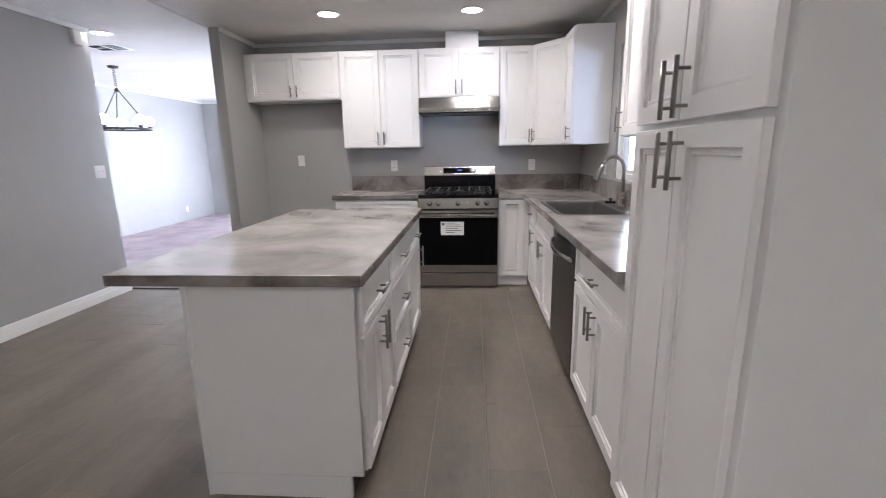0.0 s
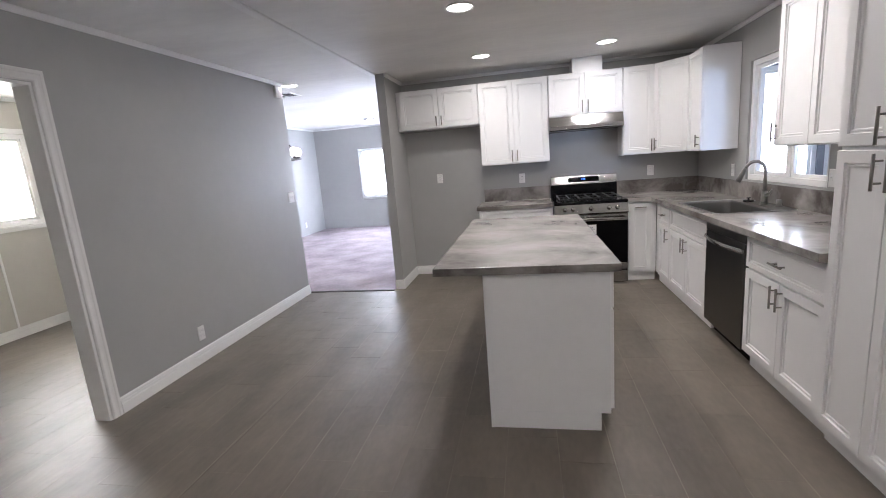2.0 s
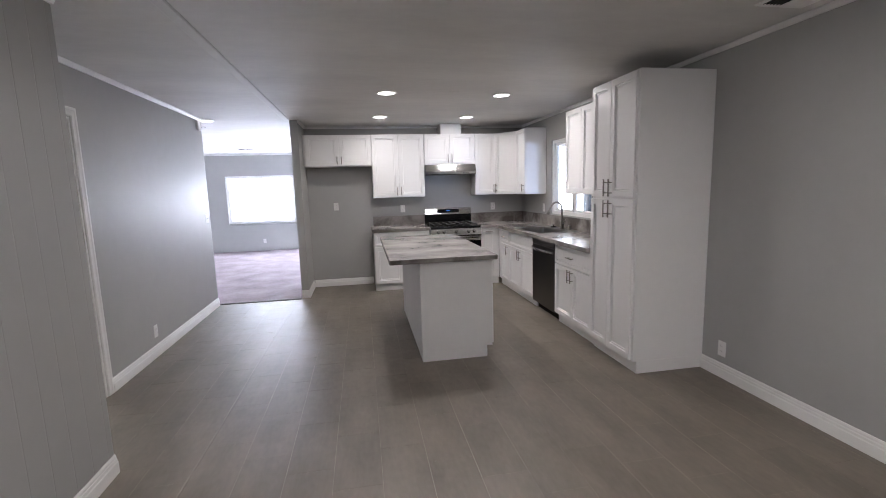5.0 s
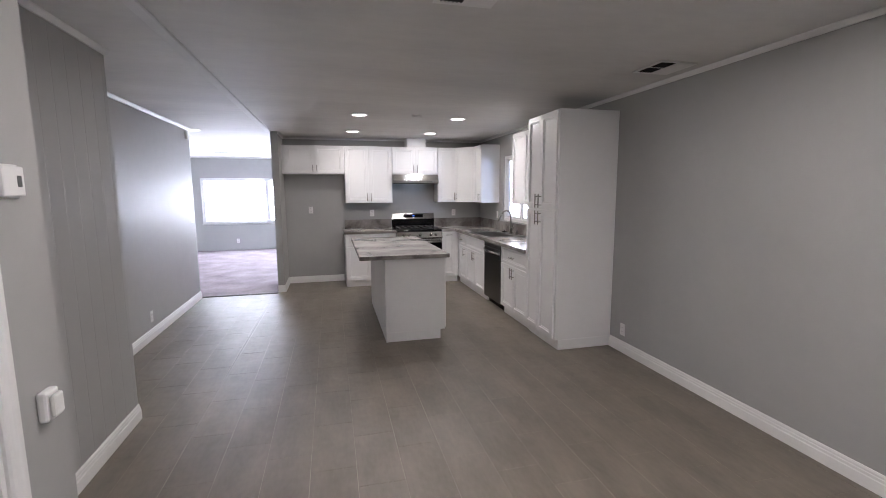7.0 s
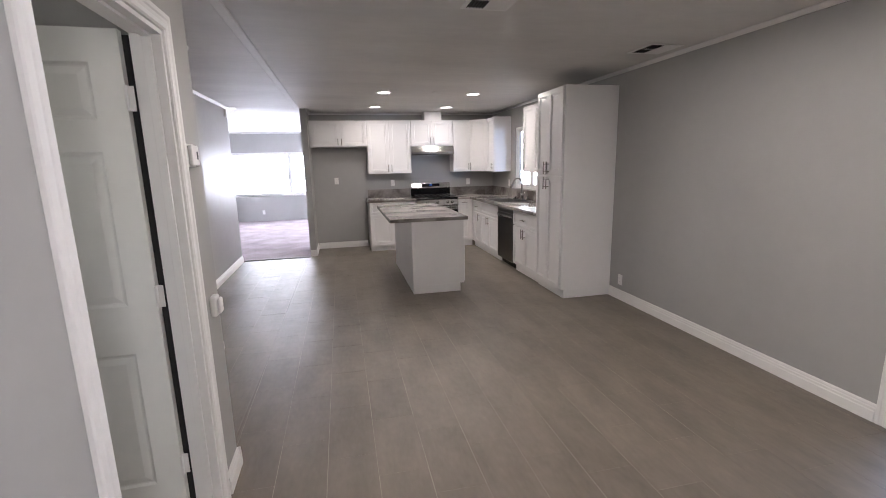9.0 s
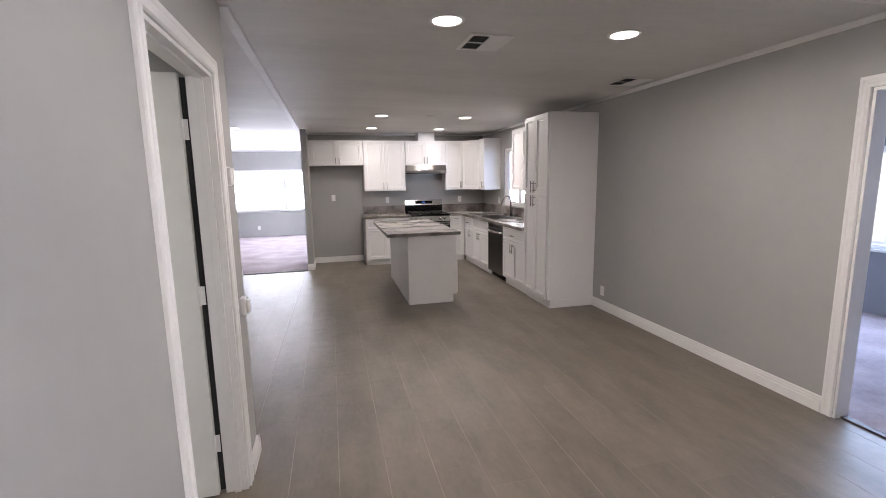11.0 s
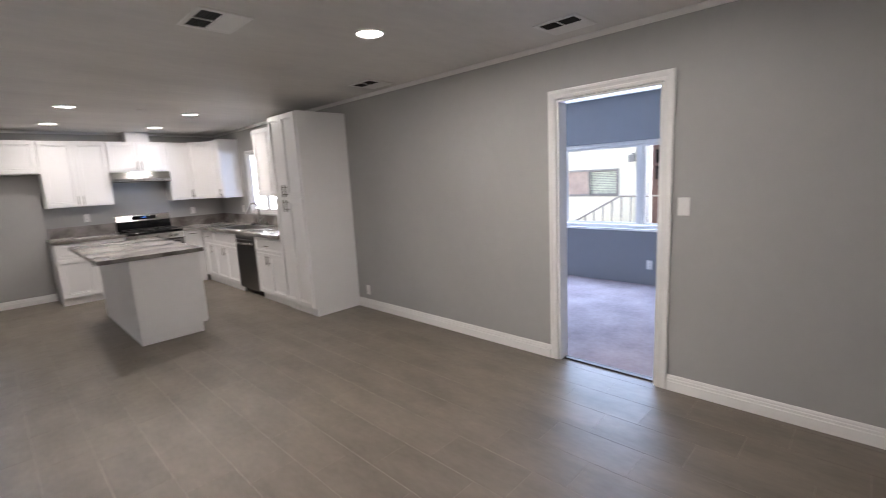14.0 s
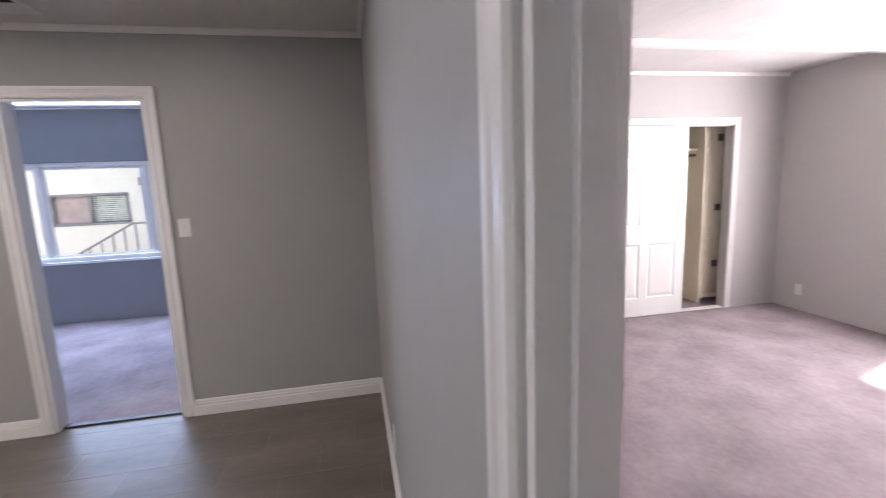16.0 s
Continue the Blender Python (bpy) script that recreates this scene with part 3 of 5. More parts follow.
cabinet("base_cabinet", "white sink base cabinet with a false drawer and two doors", pose(FX, 4.590, 0, 0, 0, -90), 0.905, FD, 0, 0.700,
        [("drawer", 0.004, 0.901, 0.665, CT - 0.012), ("door", 0.004, 0.452, 0.108, 0.655, (0.42, 0.575, 0.13, False)), ("door", 0.452, 0.901, 0.108, 0.655, (0.484, 0.575, 0.13, False))], toe=0.1, group="base cabinets")
cabinet("base_cabinet", "narrow white base cabinet with a drawer and door", pose(FX, 5.092, 0, 0, 0, -90), 0.501, FD, 0, CT,
        [("drawer", 0.137, 0.497, 0.665, CT - 0.012, (0.317, 0.76, 0.11, True)), ("door", 0.137, 0.497, 0.108, 0.655, (0.457, 0.575, 0.13, False))], toe=0.1, group="base cabinets")
# base units on the back wall
BY = 5.095
cabinet("base_cabinet", "narrow white pull-out cabinet beside the range", pose(0.895, BY, 0), 0.290, YB - BY - 0.002, 0, CT,
        [("door", 0.006, 0.245, 0.108, CT - 0.012, (0.125, 0.815, 0.11, True))], toe=0.1, group="base cabinets")
cabinet("base_cabinet", "white base cabinet with a drawer and two doors", pose(-0.700, BY, 0), 0.818, YB - BY - 0.002, 0, CT,
        [("drawer", 0.004, 0.814, 0.665, CT - 0.012, (0.41, 0.76, 0.13, True)), ("door", 0.004, 0.409, 0.108, 0.655, (0.378, 0.575, 0.13, False)), ("door", 0.409, 0.814, 0.108, 0.655, (0.44, 0.575, 0.13, False))], toe=0.1, group="base cabinets")

# island
IX0, IX1, IY0, IY1 = -0.390, 0.232, 2.258, 4.00
isl = root("kitchen_island", pose(0, 0, 0), "white panelled kitchen island with drawers and doors", "island")
box_part("end_panel", (IX0, IX1 - 0.002, IY0, IY0 + 0.018, 0.10, CT), ISLE, isl, 0.0015)
box_part("end_panel_foot", (IX0, 0.182, IY0, IY0 + 0.018, 0, 0.0995), ISLE, isl, 0.001)
box_part("back_panel", (IX0 - 0.004, IX0 + 0.012, IY0 + 0.0185, IY1, 0, CT), ISLE, isl, 0.0015)
box_part("corner_strip", (IX0 - 0.006, IX0 + 0.012, IY0 - 0.005, IY0 - 0.0005, 0.001, CT), ISLE, isl, 0.001)
box_part("body", (IX0 + 0.0125, IX1, IY0 + 0.036, IY1, 0.1, CT), CAB, isl, 0.001)
box_part("toe_kick", (IX0 + 0.0125, 0.182, IY0 + 0.0185, IY1, 0, 0.0995), DARKSTRIP, isl)
side = part("front_frame", add_box(bmesh.new(), 0.016, IY1 - IY0 - 0.02, -0.004, -0.0005, 0.1, CT), CAB, isl, at=pose(IX1, IY0 + 0.019, 0, 0, 0, 90))
front(side, "drawer", 0.013, 0.60, 0.665, CT - 0.012, (0.30, 0.76, 0.13, True))
front(side, "door", 0.013, 0.302, 0.108, 0.655, (0.272, 0.575, 0.15, False))
front(side, "door", 0.302, 0.60, 0.108, 0.655, (0.332, 0.575, 0.15, False))
for v0, v1 in ((0.665, CT - 0.012), (0.385, 0.655), (0.108, 0.375)):
    front(side, "drawer", 0.608, 1.235, v0, v1, (0.92, (v0 + v1) / 2, 0.13, True))
front(side, "drawer", 1.243, 1.718, 0.665, CT - 0.012, (1.50, 0.76, 0.13, True))
front(side, "door", 1.243, 1.718, 0.108, 0.655, (1.67, 0.575, 0.15, False))


def worktop(name, lims, label, parent=None):
    return tagged(box_part(name, lims, COUNTER, parent, 0.004), label, "worktop") if not parent else box_part(name, lims, COUNTER, parent, 0.004)


worktop("island_worktop", (-0.645, 0.274, 2.218, 4.05, CT + 0.0005, 0.915), "grey stone-look laminate worktop on the island")
worktop("back_worktop", (-0.722, 0.122, 5.055, YB - 0.022, CT + 0.0005, 0.915), "grey stone-look laminate worktop beside the range")
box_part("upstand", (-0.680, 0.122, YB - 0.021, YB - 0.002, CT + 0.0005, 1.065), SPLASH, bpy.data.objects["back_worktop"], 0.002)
# edge bands take the darkened laminate, their shade is in the colour
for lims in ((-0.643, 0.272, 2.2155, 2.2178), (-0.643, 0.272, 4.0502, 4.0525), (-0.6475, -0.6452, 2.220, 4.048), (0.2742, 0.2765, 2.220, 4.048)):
    box_part("edge_band", (*lims, CT + 0.003, 0.9125), SPLASH, bpy.data.objects["island_worktop"], label="laminate edge band, colour darkened for its shade")
box_part("edge_band", (-0.720, 0.120, 5.0525, 5.0548, CT + 0.003, 0.9125), SPLASH, bpy.data.objects["back_worktop"], label="laminate edge band, colour darkened for its shade")
SX0, SX1, SY0, SY1 = 1.20, 1.71, 3.605, 4.405
ctop = root("corner_worktop", Matrix(), "grey stone-look laminate corner worktop with backsplash", "worktop")
bm = bmesh.new()
xs, ys = (1.125, SX0, SX1, XR - 0.022), (2.266, SY0, SY1, 5.055)
for i in range(3):
    for j in range(3):
        if (i, j) != (1, 1):
            add_box(bm, xs[i], xs[i + 1], ys[j], ys[j + 1], CT + 0.0005, 0.915)
add_box(bm, 0.893, 1.125, 5.055, YB - 0.022, CT + 0.0005, 0.915)
add_box(bm, 1.125, XR - 0.022, 5.055, YB - 0.022, CT + 0.0005, 0.915)
bmesh.ops.remove_doubles(bm, verts=bm.verts, dist=1e-5)
seen, gone = {}, []
for f in bm.faces:
    key = tuple(round(v, 4) for v in f.calc_center_median())
    if key in seen:
        gone += [f, seen[key]]
    seen[key] = f
bmesh.ops.delete(bm, geom=list(set(gone)), context="FACES")
part("top", bm, COUNTER, ctop)
box_part("edge_band", (1.1225, 1.1248, 2.268, 5.05, CT + 0.003, 0.9125), SPLASH, ctop, label="laminate edge band, colour darkened for its shade")
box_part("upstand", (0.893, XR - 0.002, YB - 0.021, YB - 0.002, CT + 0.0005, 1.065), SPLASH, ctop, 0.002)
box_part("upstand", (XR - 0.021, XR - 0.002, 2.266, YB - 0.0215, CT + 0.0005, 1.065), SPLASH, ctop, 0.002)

# ---- ceiling fixtures ----


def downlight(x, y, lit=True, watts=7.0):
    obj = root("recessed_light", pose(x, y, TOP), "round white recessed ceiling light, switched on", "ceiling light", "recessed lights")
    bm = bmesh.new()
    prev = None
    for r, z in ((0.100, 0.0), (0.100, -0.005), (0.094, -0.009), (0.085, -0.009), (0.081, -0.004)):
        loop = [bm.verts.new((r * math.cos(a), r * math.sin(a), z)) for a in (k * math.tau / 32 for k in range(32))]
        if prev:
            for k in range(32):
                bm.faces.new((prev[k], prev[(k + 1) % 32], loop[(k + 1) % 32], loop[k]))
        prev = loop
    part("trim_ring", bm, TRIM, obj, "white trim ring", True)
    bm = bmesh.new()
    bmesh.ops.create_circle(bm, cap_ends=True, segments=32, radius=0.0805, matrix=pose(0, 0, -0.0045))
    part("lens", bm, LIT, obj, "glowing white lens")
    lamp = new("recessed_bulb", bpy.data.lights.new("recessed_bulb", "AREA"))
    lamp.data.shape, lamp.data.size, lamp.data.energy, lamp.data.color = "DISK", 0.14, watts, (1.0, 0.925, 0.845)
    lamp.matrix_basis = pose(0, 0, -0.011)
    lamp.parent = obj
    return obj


# the last two, at y near -2.05, are unseen, added to brighten the south end
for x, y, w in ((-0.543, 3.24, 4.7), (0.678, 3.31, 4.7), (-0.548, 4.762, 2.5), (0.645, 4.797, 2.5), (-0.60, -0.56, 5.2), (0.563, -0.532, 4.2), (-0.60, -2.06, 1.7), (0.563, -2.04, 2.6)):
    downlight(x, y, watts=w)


def supply_vent(x, y, w, d):
    obj = root("ceiling_vent", pose(x, y, TOP), "white metal ceiling vent with dark open louvres", "ceiling vent", "ceiling vents")
    bm = bmesh.new()
    f = 0.028
    for lims in ((-w / 2, w / 2, -d / 2, -d / 2 + f), (-w / 2, w / 2, d / 2 - f, d / 2), (-w / 2, -w / 2 + f, -d / 2 + f, d / 2 - f), (w / 2 - f, w / 2, -d / 2 + f, d / 2 - f)):
        add_box(bm, *lims, -0.008, -0.0005, 0.002)
    part("vent_frame", bm, TRIM, obj)
    # thin dark sheet paints the shade inside the duct
    box_part("backing", (-w / 2 + f, w / 2 - f, -d / 2 + f, d / 2 - f, -0.0022, -0.0008), SHADEBLACK, obj)
    box_part("divider", (-0.006, 0.006, -d / 2 + f, d / 2 - f, -0.008, -0.0024), TRIM, obj)
    box_part("divider", (-w / 2 + f, -0.006, -0.006, 0.006, -0.008, -0.0024), TRIM, obj)
    n = 6
    step = (w / 2 - f) / n
    slat = mesh_of("slat", add_box(bmesh.new(), -0.0095, 0.0095, -(d / 2 - f), d / 2 - f, -0.0006, 0.0006), TRIM)
    for k in range(n):
        part("slat", slat, None, obj, at=pose(0.006 + step * (k + 0.5), 0, -0.0062, 0, 20, 0))
    # dark copies of the white slats: the open half's shade in the colour
    thin = mesh_of("slat", add_box(bmesh.new(), -0.0035, 0.0035, -(d / 2 - f), d / 2 - f, -0.0005, 0.0005), SHADEBLACK)
    for k in range(n):
        part("slat", thin, None, obj, at=pose(-0.006 - step * (k + 0.5), 0, -0.0055, 0, 60, 0))
    return obj


supply_vent(-0.255, -0.205, 0.29, 0.34)
supply_vent(1.455, -1.405, 0.29, 0.30)
supply_vent(1.505, 0.700, 0.31, 0.32)
supply_vent(-3.185, 5.60, 0.36, 0.30)
supply_vent(-3.3, 9.2, 0.36, 0.30)
downlight(-2.80, 5.06, watts=1.5)


bm = bmesh.new()
bmesh.ops.create_cone(bm, cap_ends=True, segments=28, radius1=0.052, radius2=0.058, depth=0.006, matrix=pose(0, 0, -0.0035))
tagged(part("blank_cover", bm, CEIL, at=pose(0.131, 3.183, TOP)), "small round blank cover on the kitchen ceiling", "cover plate")


# ---- outlets, switches and small wall boxes ----
def wall_plate(kind, m, wide=0.072, gangs=1):
    """A plate at y = 0 facing -y."""
    label = {"outlet": "white duplex wall outlet on the wall", "switch": "white light switch plate on the wall"}[kind]
    obj = root("wall_outlet" if kind == "outlet" else "light_switch", m, label, "outlet" if kind == "outlet" else "light switch", "wall plates")
    w, h = wide * gangs * (1 if gangs == 1 else 0.82), 0.116
    part("plate", rings(bmesh.new(), w, h, [(0, 0.0), (0, -0.003), (0.004, -0.0055)], pose(-w / 2, -0.0005, -h / 2)), PLASTIC, obj)
    for g in range(gangs):
        cx = (g - (gangs - 1) / 2) * 0.046
        if kind == "outlet":
            for z in (-0.020, 0.020):
                part("socket", add_box(bmesh.new(), cx - 0.017, cx + 0.017, -0.0082, -0.006, z - 0.014, z + 0.014, 0.003), PLASTIC, obj)
                bm = bmesh.new()
                for sx in (-0.006, 0.006):
                    add_box(bm, cx + sx - 0.001, cx + sx + 0.001, -0.0086, -0.0083, z - 0.002, z + 0.006)
                part("slot", bm, INK, obj)
        else:
            part("toggle_bezel", add_box(bmesh.new(), cx - 0.008, cx + 0.008, -0.0075, -0.006, -0.018, 0.018, 0.001), PLASTIC, obj)
            part("toggle", add_box(bmesh.new(), cx - 0.0035, cx + 0.0035, -0.018, -0.0076, 0.0, 0.012, 0.001), PLASTIC, obj)
    return obj


WEST_FACE, EAST_FACE, SOUTH_FACE, NORTH_FACE = -90, 90, 0, 180
wall_plate("outlet", pose(XR, 1.41, 0.222, 0, 0, WEST_FACE))
wall_plate("switch", pose(XR, -2.046, 1.262, 0, 0, WEST_FACE))
wall_plate("outlet", pose(XA, 3.065, 0.235, 0, 0, EAST_FACE))
wall_plate("switch", pose(XA, 4.79, 1.186, 0, 0, EAST_FACE), gangs=2)
wall_plate("outlet", pose(-1.238, YB, 1.243))
wall_plate("outlet", pose(-0.208, YB, 1.175))
wall_plate("outlet", pose(1.274, YB, 1.163))
wall_plate("switch", pose(XR, 3.335, 1.15, 0, 0, WEST_FACE), gangs=2)
wall_plate("outlet", pose(XR, 4.80, 1.155, 0, 0, WEST_FACE))
wall_plate("outlet", pose(-3.34, 10.60, 0.256))
wall_plate("outlet", pose(-5.25, 9.62, 0.25, 0, 0, EAST_FACE))
wall_plate("outlet", pose(4.5, -0.905, 0.272, 0, 0, WEST_FACE))
wall_plate("outlet", pose(2.43, -7.60, 0.225, 0, 0, NORTH_FACE))
wall_plate("outlet", pose(-5.40, 4.41, 0.975, 0, 0, EAST_FACE))
wall_plate("outlet", pose(0.732, YE, 0.262, 0, 0, NORTH_FACE))

thermo = root("thermostat", pose(XT, -0.712, 1.597, 0, 0, EAST_FACE), "white wall thermostat with a small dark display", "thermostat")
part("base", add_box(bmesh.new(), -0.052, 0.052, -0.008, -0.0005, -0.048, 0.048, 0.003), PLASTIC, thermo)
part("cover", add_box(bmesh.new(), -0.046, 0.046, -0.026, -0.0085, -0.042, 0.042, 0.005), PLASTIC, thermo)
part("display", add_box(bmesh.new(), 0.012, 0.030, -0.0275, -0.0265, -0.016, 0.016), INK, thermo, "small dark display")
chime = root("wall_sensor", pose(XT, -0.668, 0.920, 0, 0, EAST_FACE), "white plastic box sensor on the hall wall", "sensor")
part("case", add_box(bmesh.new(), -0.034, 0.034, -0.030, -0.0005, -0.048, 0.048, 0.009), PLASTIC, chime)
part("cap", add_box(bmesh.new(), -0.026, 0.026, -0.046, -0.0305, -0.036, 0.036, 0.009), PLASTIC, chime)
dbell = root("door_chime", pose(XA, 4.78, 2.347, 0, 0, EAST_FACE), "small white door chime box under the ceiling", "door chime")
part("case", add_box(bmesh.new(), -0.042, 0.042, -0.028, -0.0005, -0.06, 0.06, 0.004), PLASTIC, dbell)
part("grille", add_box(bmesh.new(), -0.026, 0.026, -0.030, -0.0285, -0.044, -0.01, 0.001), TRIM, dbell)

# ---- gas range ----
RX0, RX1, RYF = 0.128, 0.886, 4.992
rng = root("gas_range", pose((RX0 + RX1) / 2, 5.34, 0), "stainless steel gas range with black oven door and cooktop", "stove")
ox, oy = (RX0 + RX1) / 2, 5.34


def rp(name, x0, x1, y0, y1, z0, z1, material, bevel=0.002, label="", parent=None):
    return box_part(name, (x0 - ox, x1 - ox, y0 - oy, y1 - oy, z0, z1), material, parent or rng, bevel, label)


rp("body", RX0, RX1, RYF + 0.05, YB - 0.03, 0.04, 0.895, DARKSTEEL)
rp("foot", RX0 + 0.03, RX1 - 0.03, RYF + 0.07, YB - 0.06, 0.0, 0.0395, BLACK)
rp("drawer_front", RX0 + 0.002, RX1 - 0.002, RYF + 0.012, RYF + 0.049, 0.022, 0.150, STEEL, 0.004, "brushed steel drawer front")
odoor = rp("oven_door", RX0 + 0.002, RX1 - 0.002, RYF + 0.008, RYF + 0.049, 0.162, 0.770, STEEL, 0.004, "steel oven door with black glass")
rp("glass", RX0 + 0.006, RX1 - 0.006, RYF + 0.004, RYF + 0.0075, 0.238, 0.700, BLACKGLASS, 0.001, "black oven glass", odoor)
bm = bmesh.new()
hz, hy = 0.730, RYF - 0.038
add_tube(bm, (RX0 + 0.03 - ox, hy - oy, hz), (RX1 - 0.03 - ox, hy - oy, hz), 0.0125, 16)
for x in (RX0 + 0.05, RX1 - 0.05):
    add_box(bm, x - ox - 0.012, x - ox + 0.012, hy - oy, RYF + 0.0075 - oy, hz - 0.010, hz + 0.010, 0.003)
part("handle", bm, STEEL, odoor, "tubular steel door handle", True)
lab = rp("paper_label", 0.340, 0.560, RYF + 0.002, RYF + 0.0036, 0.532, 0.662, PAPER, 0.0, "white paper label with small print", odoor)
bm = bmesh.new()
add_box(bm, 0.350 - ox, 0.375 - ox, RYF + 0.001 - oy, RYF + 0.0018 - oy, 0.627, 0.652)
for k, w in enumerate((0.10, 0.14, 0.16, 0.12, 0.15, 0.09)):
    add_box(bm, 0.385 - ox, 0.385 + w - ox, RYF + 0.001 - oy, RYF + 0.0018 - oy, 0.647 - 0.018 * k, 0.652 - 0.018 * k)
part("print", bm, INK, lab)
# sloped control panel
bm = bmesh.new()
prof = [(RYF + 0.049, 0.776), (RYF - 0.004, 0.776), (RYF - 0.012, 0.790), (RYF + 0.016, 0.884), (RYF + 0.049, 0.892)]
ends = [[bm.verts.new((x - ox, y - oy, z)) for y, z in prof] for x in (RX0, RX1)]
for k in range(5):
    bm.faces.new((ends[0][k], ends[0][(k + 1) % 5], ends[1][(k + 1) % 5], ends[1][k]))
bm.faces.new(ends[0])
bm.faces.new(ends[1][::-1])
part("control_panel", bm, STEEL, rng, "brushed steel control panel")
tilt = math.degrees(math.atan2(0.028, 0.094))
bm = bmesh.new()
add_tube(bm, (0, 0, 0), (0, -0.012, 0), 0.024, 24, 0.022)
add_tube(bm, (0, -0.0121, 0), (0, -0.034, 0), 0.020, 24, 0.017)
add_box(bm, -0.003, 0.003, -0.0365, -0.0342, -0.014, 0.014)
knob = mesh_of("knob", bm, STEEL, True)
for f_ in (0.145, 0.255, 0.5, 0.745, 0.855):
    x = RX0 + (RX1 - RX0) * f_
    part("knob", knob, None, rng, "round steel burner knob", at=pose(x - ox, RYF + 0.0015 - oy, 0.838, -tilt, 0, 0))
rp("cooktop", RX0 - 0.001, RX1 + 0.001, RYF + 0.018, YB - 0.085, 0.8955, 0.916, BLACK, 0.004, "black enamel cooktop")
for cx in (RX0 + 0.17, (RX0 + RX1) / 2, RX1 - 0.17):
    bm = bmesh.new()
    x0, x1, y0, y1 = cx - 0.112 - ox, cx + 0.112 - ox, RYF + 0.05 - oy, YB - 0.12 - oy
    for y in (y0, (y0 + y1) / 2, y1):
        add_box(bm, x0, x1, y - 0.006, y + 0.006, 0.936, 0.948, 0.002)
    for x in (x0 + 0.006, (x0 + x1) / 2, x1 - 0.006):
        add_box(bm, x - 0.006, x + 0.006, y0, y1, 0.937, 0.949, 0.002)
    for x in (x0 + 0.008, x1 - 0.008):
        for y in (y0 + 0.004, y1 - 0.004):
            add_box(bm, x - 0.006, x + 0.006, y - 0.006, y + 0.006, 0.9165, 0.938)
    part("grate", bm, GRATE, rng, "cast iron burner grate")
for x, y, r in ((0.30, 5.17, 0.042), (0.30, 5.44, 0.036), (0.715, 5.17, 0.046), (0.715, 5.44, 0.036), (0.507, 5.31, 0.040)):
    bm = bmesh.new()
    add_tube(bm, (x - ox, y - oy, 0.9163), (x - ox, y - oy, 0.926), r + 0.01, 24)
    add_tube(bm, (x - ox, y - oy, 0.9262), (x - ox, y - oy, 0.933), r, 24, r * 0.92)
    part("burner", bm, GRATE, rng)
bg = rp("backguard", RX0, RX1, YB - 0.082, YB - 0.03, 0.9165, 1.063, BLACK, 0.003, "black enamel back panel")
bm = bmesh.new()
prof = [(YB - 0.03, 1.0635), (YB - 0.098, 1.0635), (YB - 0.098, 1.076), (YB - 0.074, 1.158), (YB - 0.03, 1.164)]
ends = [[bm.verts.new((x - ox, y - oy, z)) for y, z in prof] for x in (RX0 + 0.004, RX1 - 0.004)]
for k in range(5):
    bm.faces.new((ends[0][k], ends[0][(k + 1) % 5], ends[1][(k + 1) % 5], ends[1][k]))
bm.faces.new(ends[0])
bm.faces.new(ends[1][::-1])
bgs = part("display_panel", bm, STEEL, rng, "brushed steel rear panel")
tilt2 = math.degrees(math.atan2(0.024, 0.084))
scr = part("screen", add_box(bmesh.new(), -0.175, 0.175, -0.003, 0.0, -0.030, 0.030, 0.001), BLACKGLASS, bgs, "black display glass", at=pose(0, YB - 0.087 - oy, 1.117, -tilt2, 0, 0))
bm = bmesh.new()
for k, w in enumerate((0.006, 0.011, 0.011)):
    add_box(bm, -0.022 + k * 0.016, -0.022 + k * 0.016 + w, -0.0042, -0.0032, -0.006, 0.010)
part("clock_digits", bm, CLOCK, scr, "glowing blue clock digits")

# ---- range hood ----
hood = root("range_hood", pose(0.512, YB, 1.68), "brushed stainless steel under-cabinet range hood", "range hood")
bm = bmesh.new()
prof = [(-0.004, 0.0), (-0.375, 0.0), (-0.385, 0.010), (-0.385, 0.052), (-0.345, 0.152), (-0.004, 0.152)]
ends = [[bm.verts.new((x, y, z)) for y, z in prof] for x in (-0.392, 0.392)]
for k in range(6):
    if k != 0:
        bm.faces.new((ends[0][k], ends[0][(k + 1) % 6], ends[1][(k + 1) % 6], ends[1][k]))
bm.faces.new(ends[0])
bm.faces.new(ends[1][::-1])
part("canopy", bm, STEEL, hood)
box_part("filter_panel", (-0.385, 0.385, -0.37, -0.006, 0.008, 0.013), DARKSTEEL, hood, label="dark filter panel underneath")
bm = bmesh.new()
for k in range(3):
    add_tube(bm, (0.20 + k * 0.035, -0.3855, 0.028), (0.20 + k * 0.035, -0.389, 0.028), 0.007, 12)
part("button", bm, BLACK, hood, "small control buttons")

# ---- dishwasher ----
dw = root("dishwasher", pose(FX - 0.022, 3.682, 0, 0, 0, -90), "dark stainless dishwasher with a bowed bar handle", "dishwasher")
box_part("body", (0.006, 0.622, 0.03, 0.58, 0.1, 0.868), BLACK, dw)
box_part("toe_panel", (0.006, 0.622, 0.075, 0.09, 0.001, 0.0995), BLACK, dw)
box_part("door", (0.004, 0.624, 0.0, 0.029, 0.095, 0.795), DARKSTEEL, dw, 0.004, "dark brushed steel door")
box_part("control_strip", (0.004, 0.624, 0.0, 0.029, 0.799, 0.866), DARKSTEEL, dw, 0.004, "dark steel control strip")
bm = bmesh.new()
prev = None
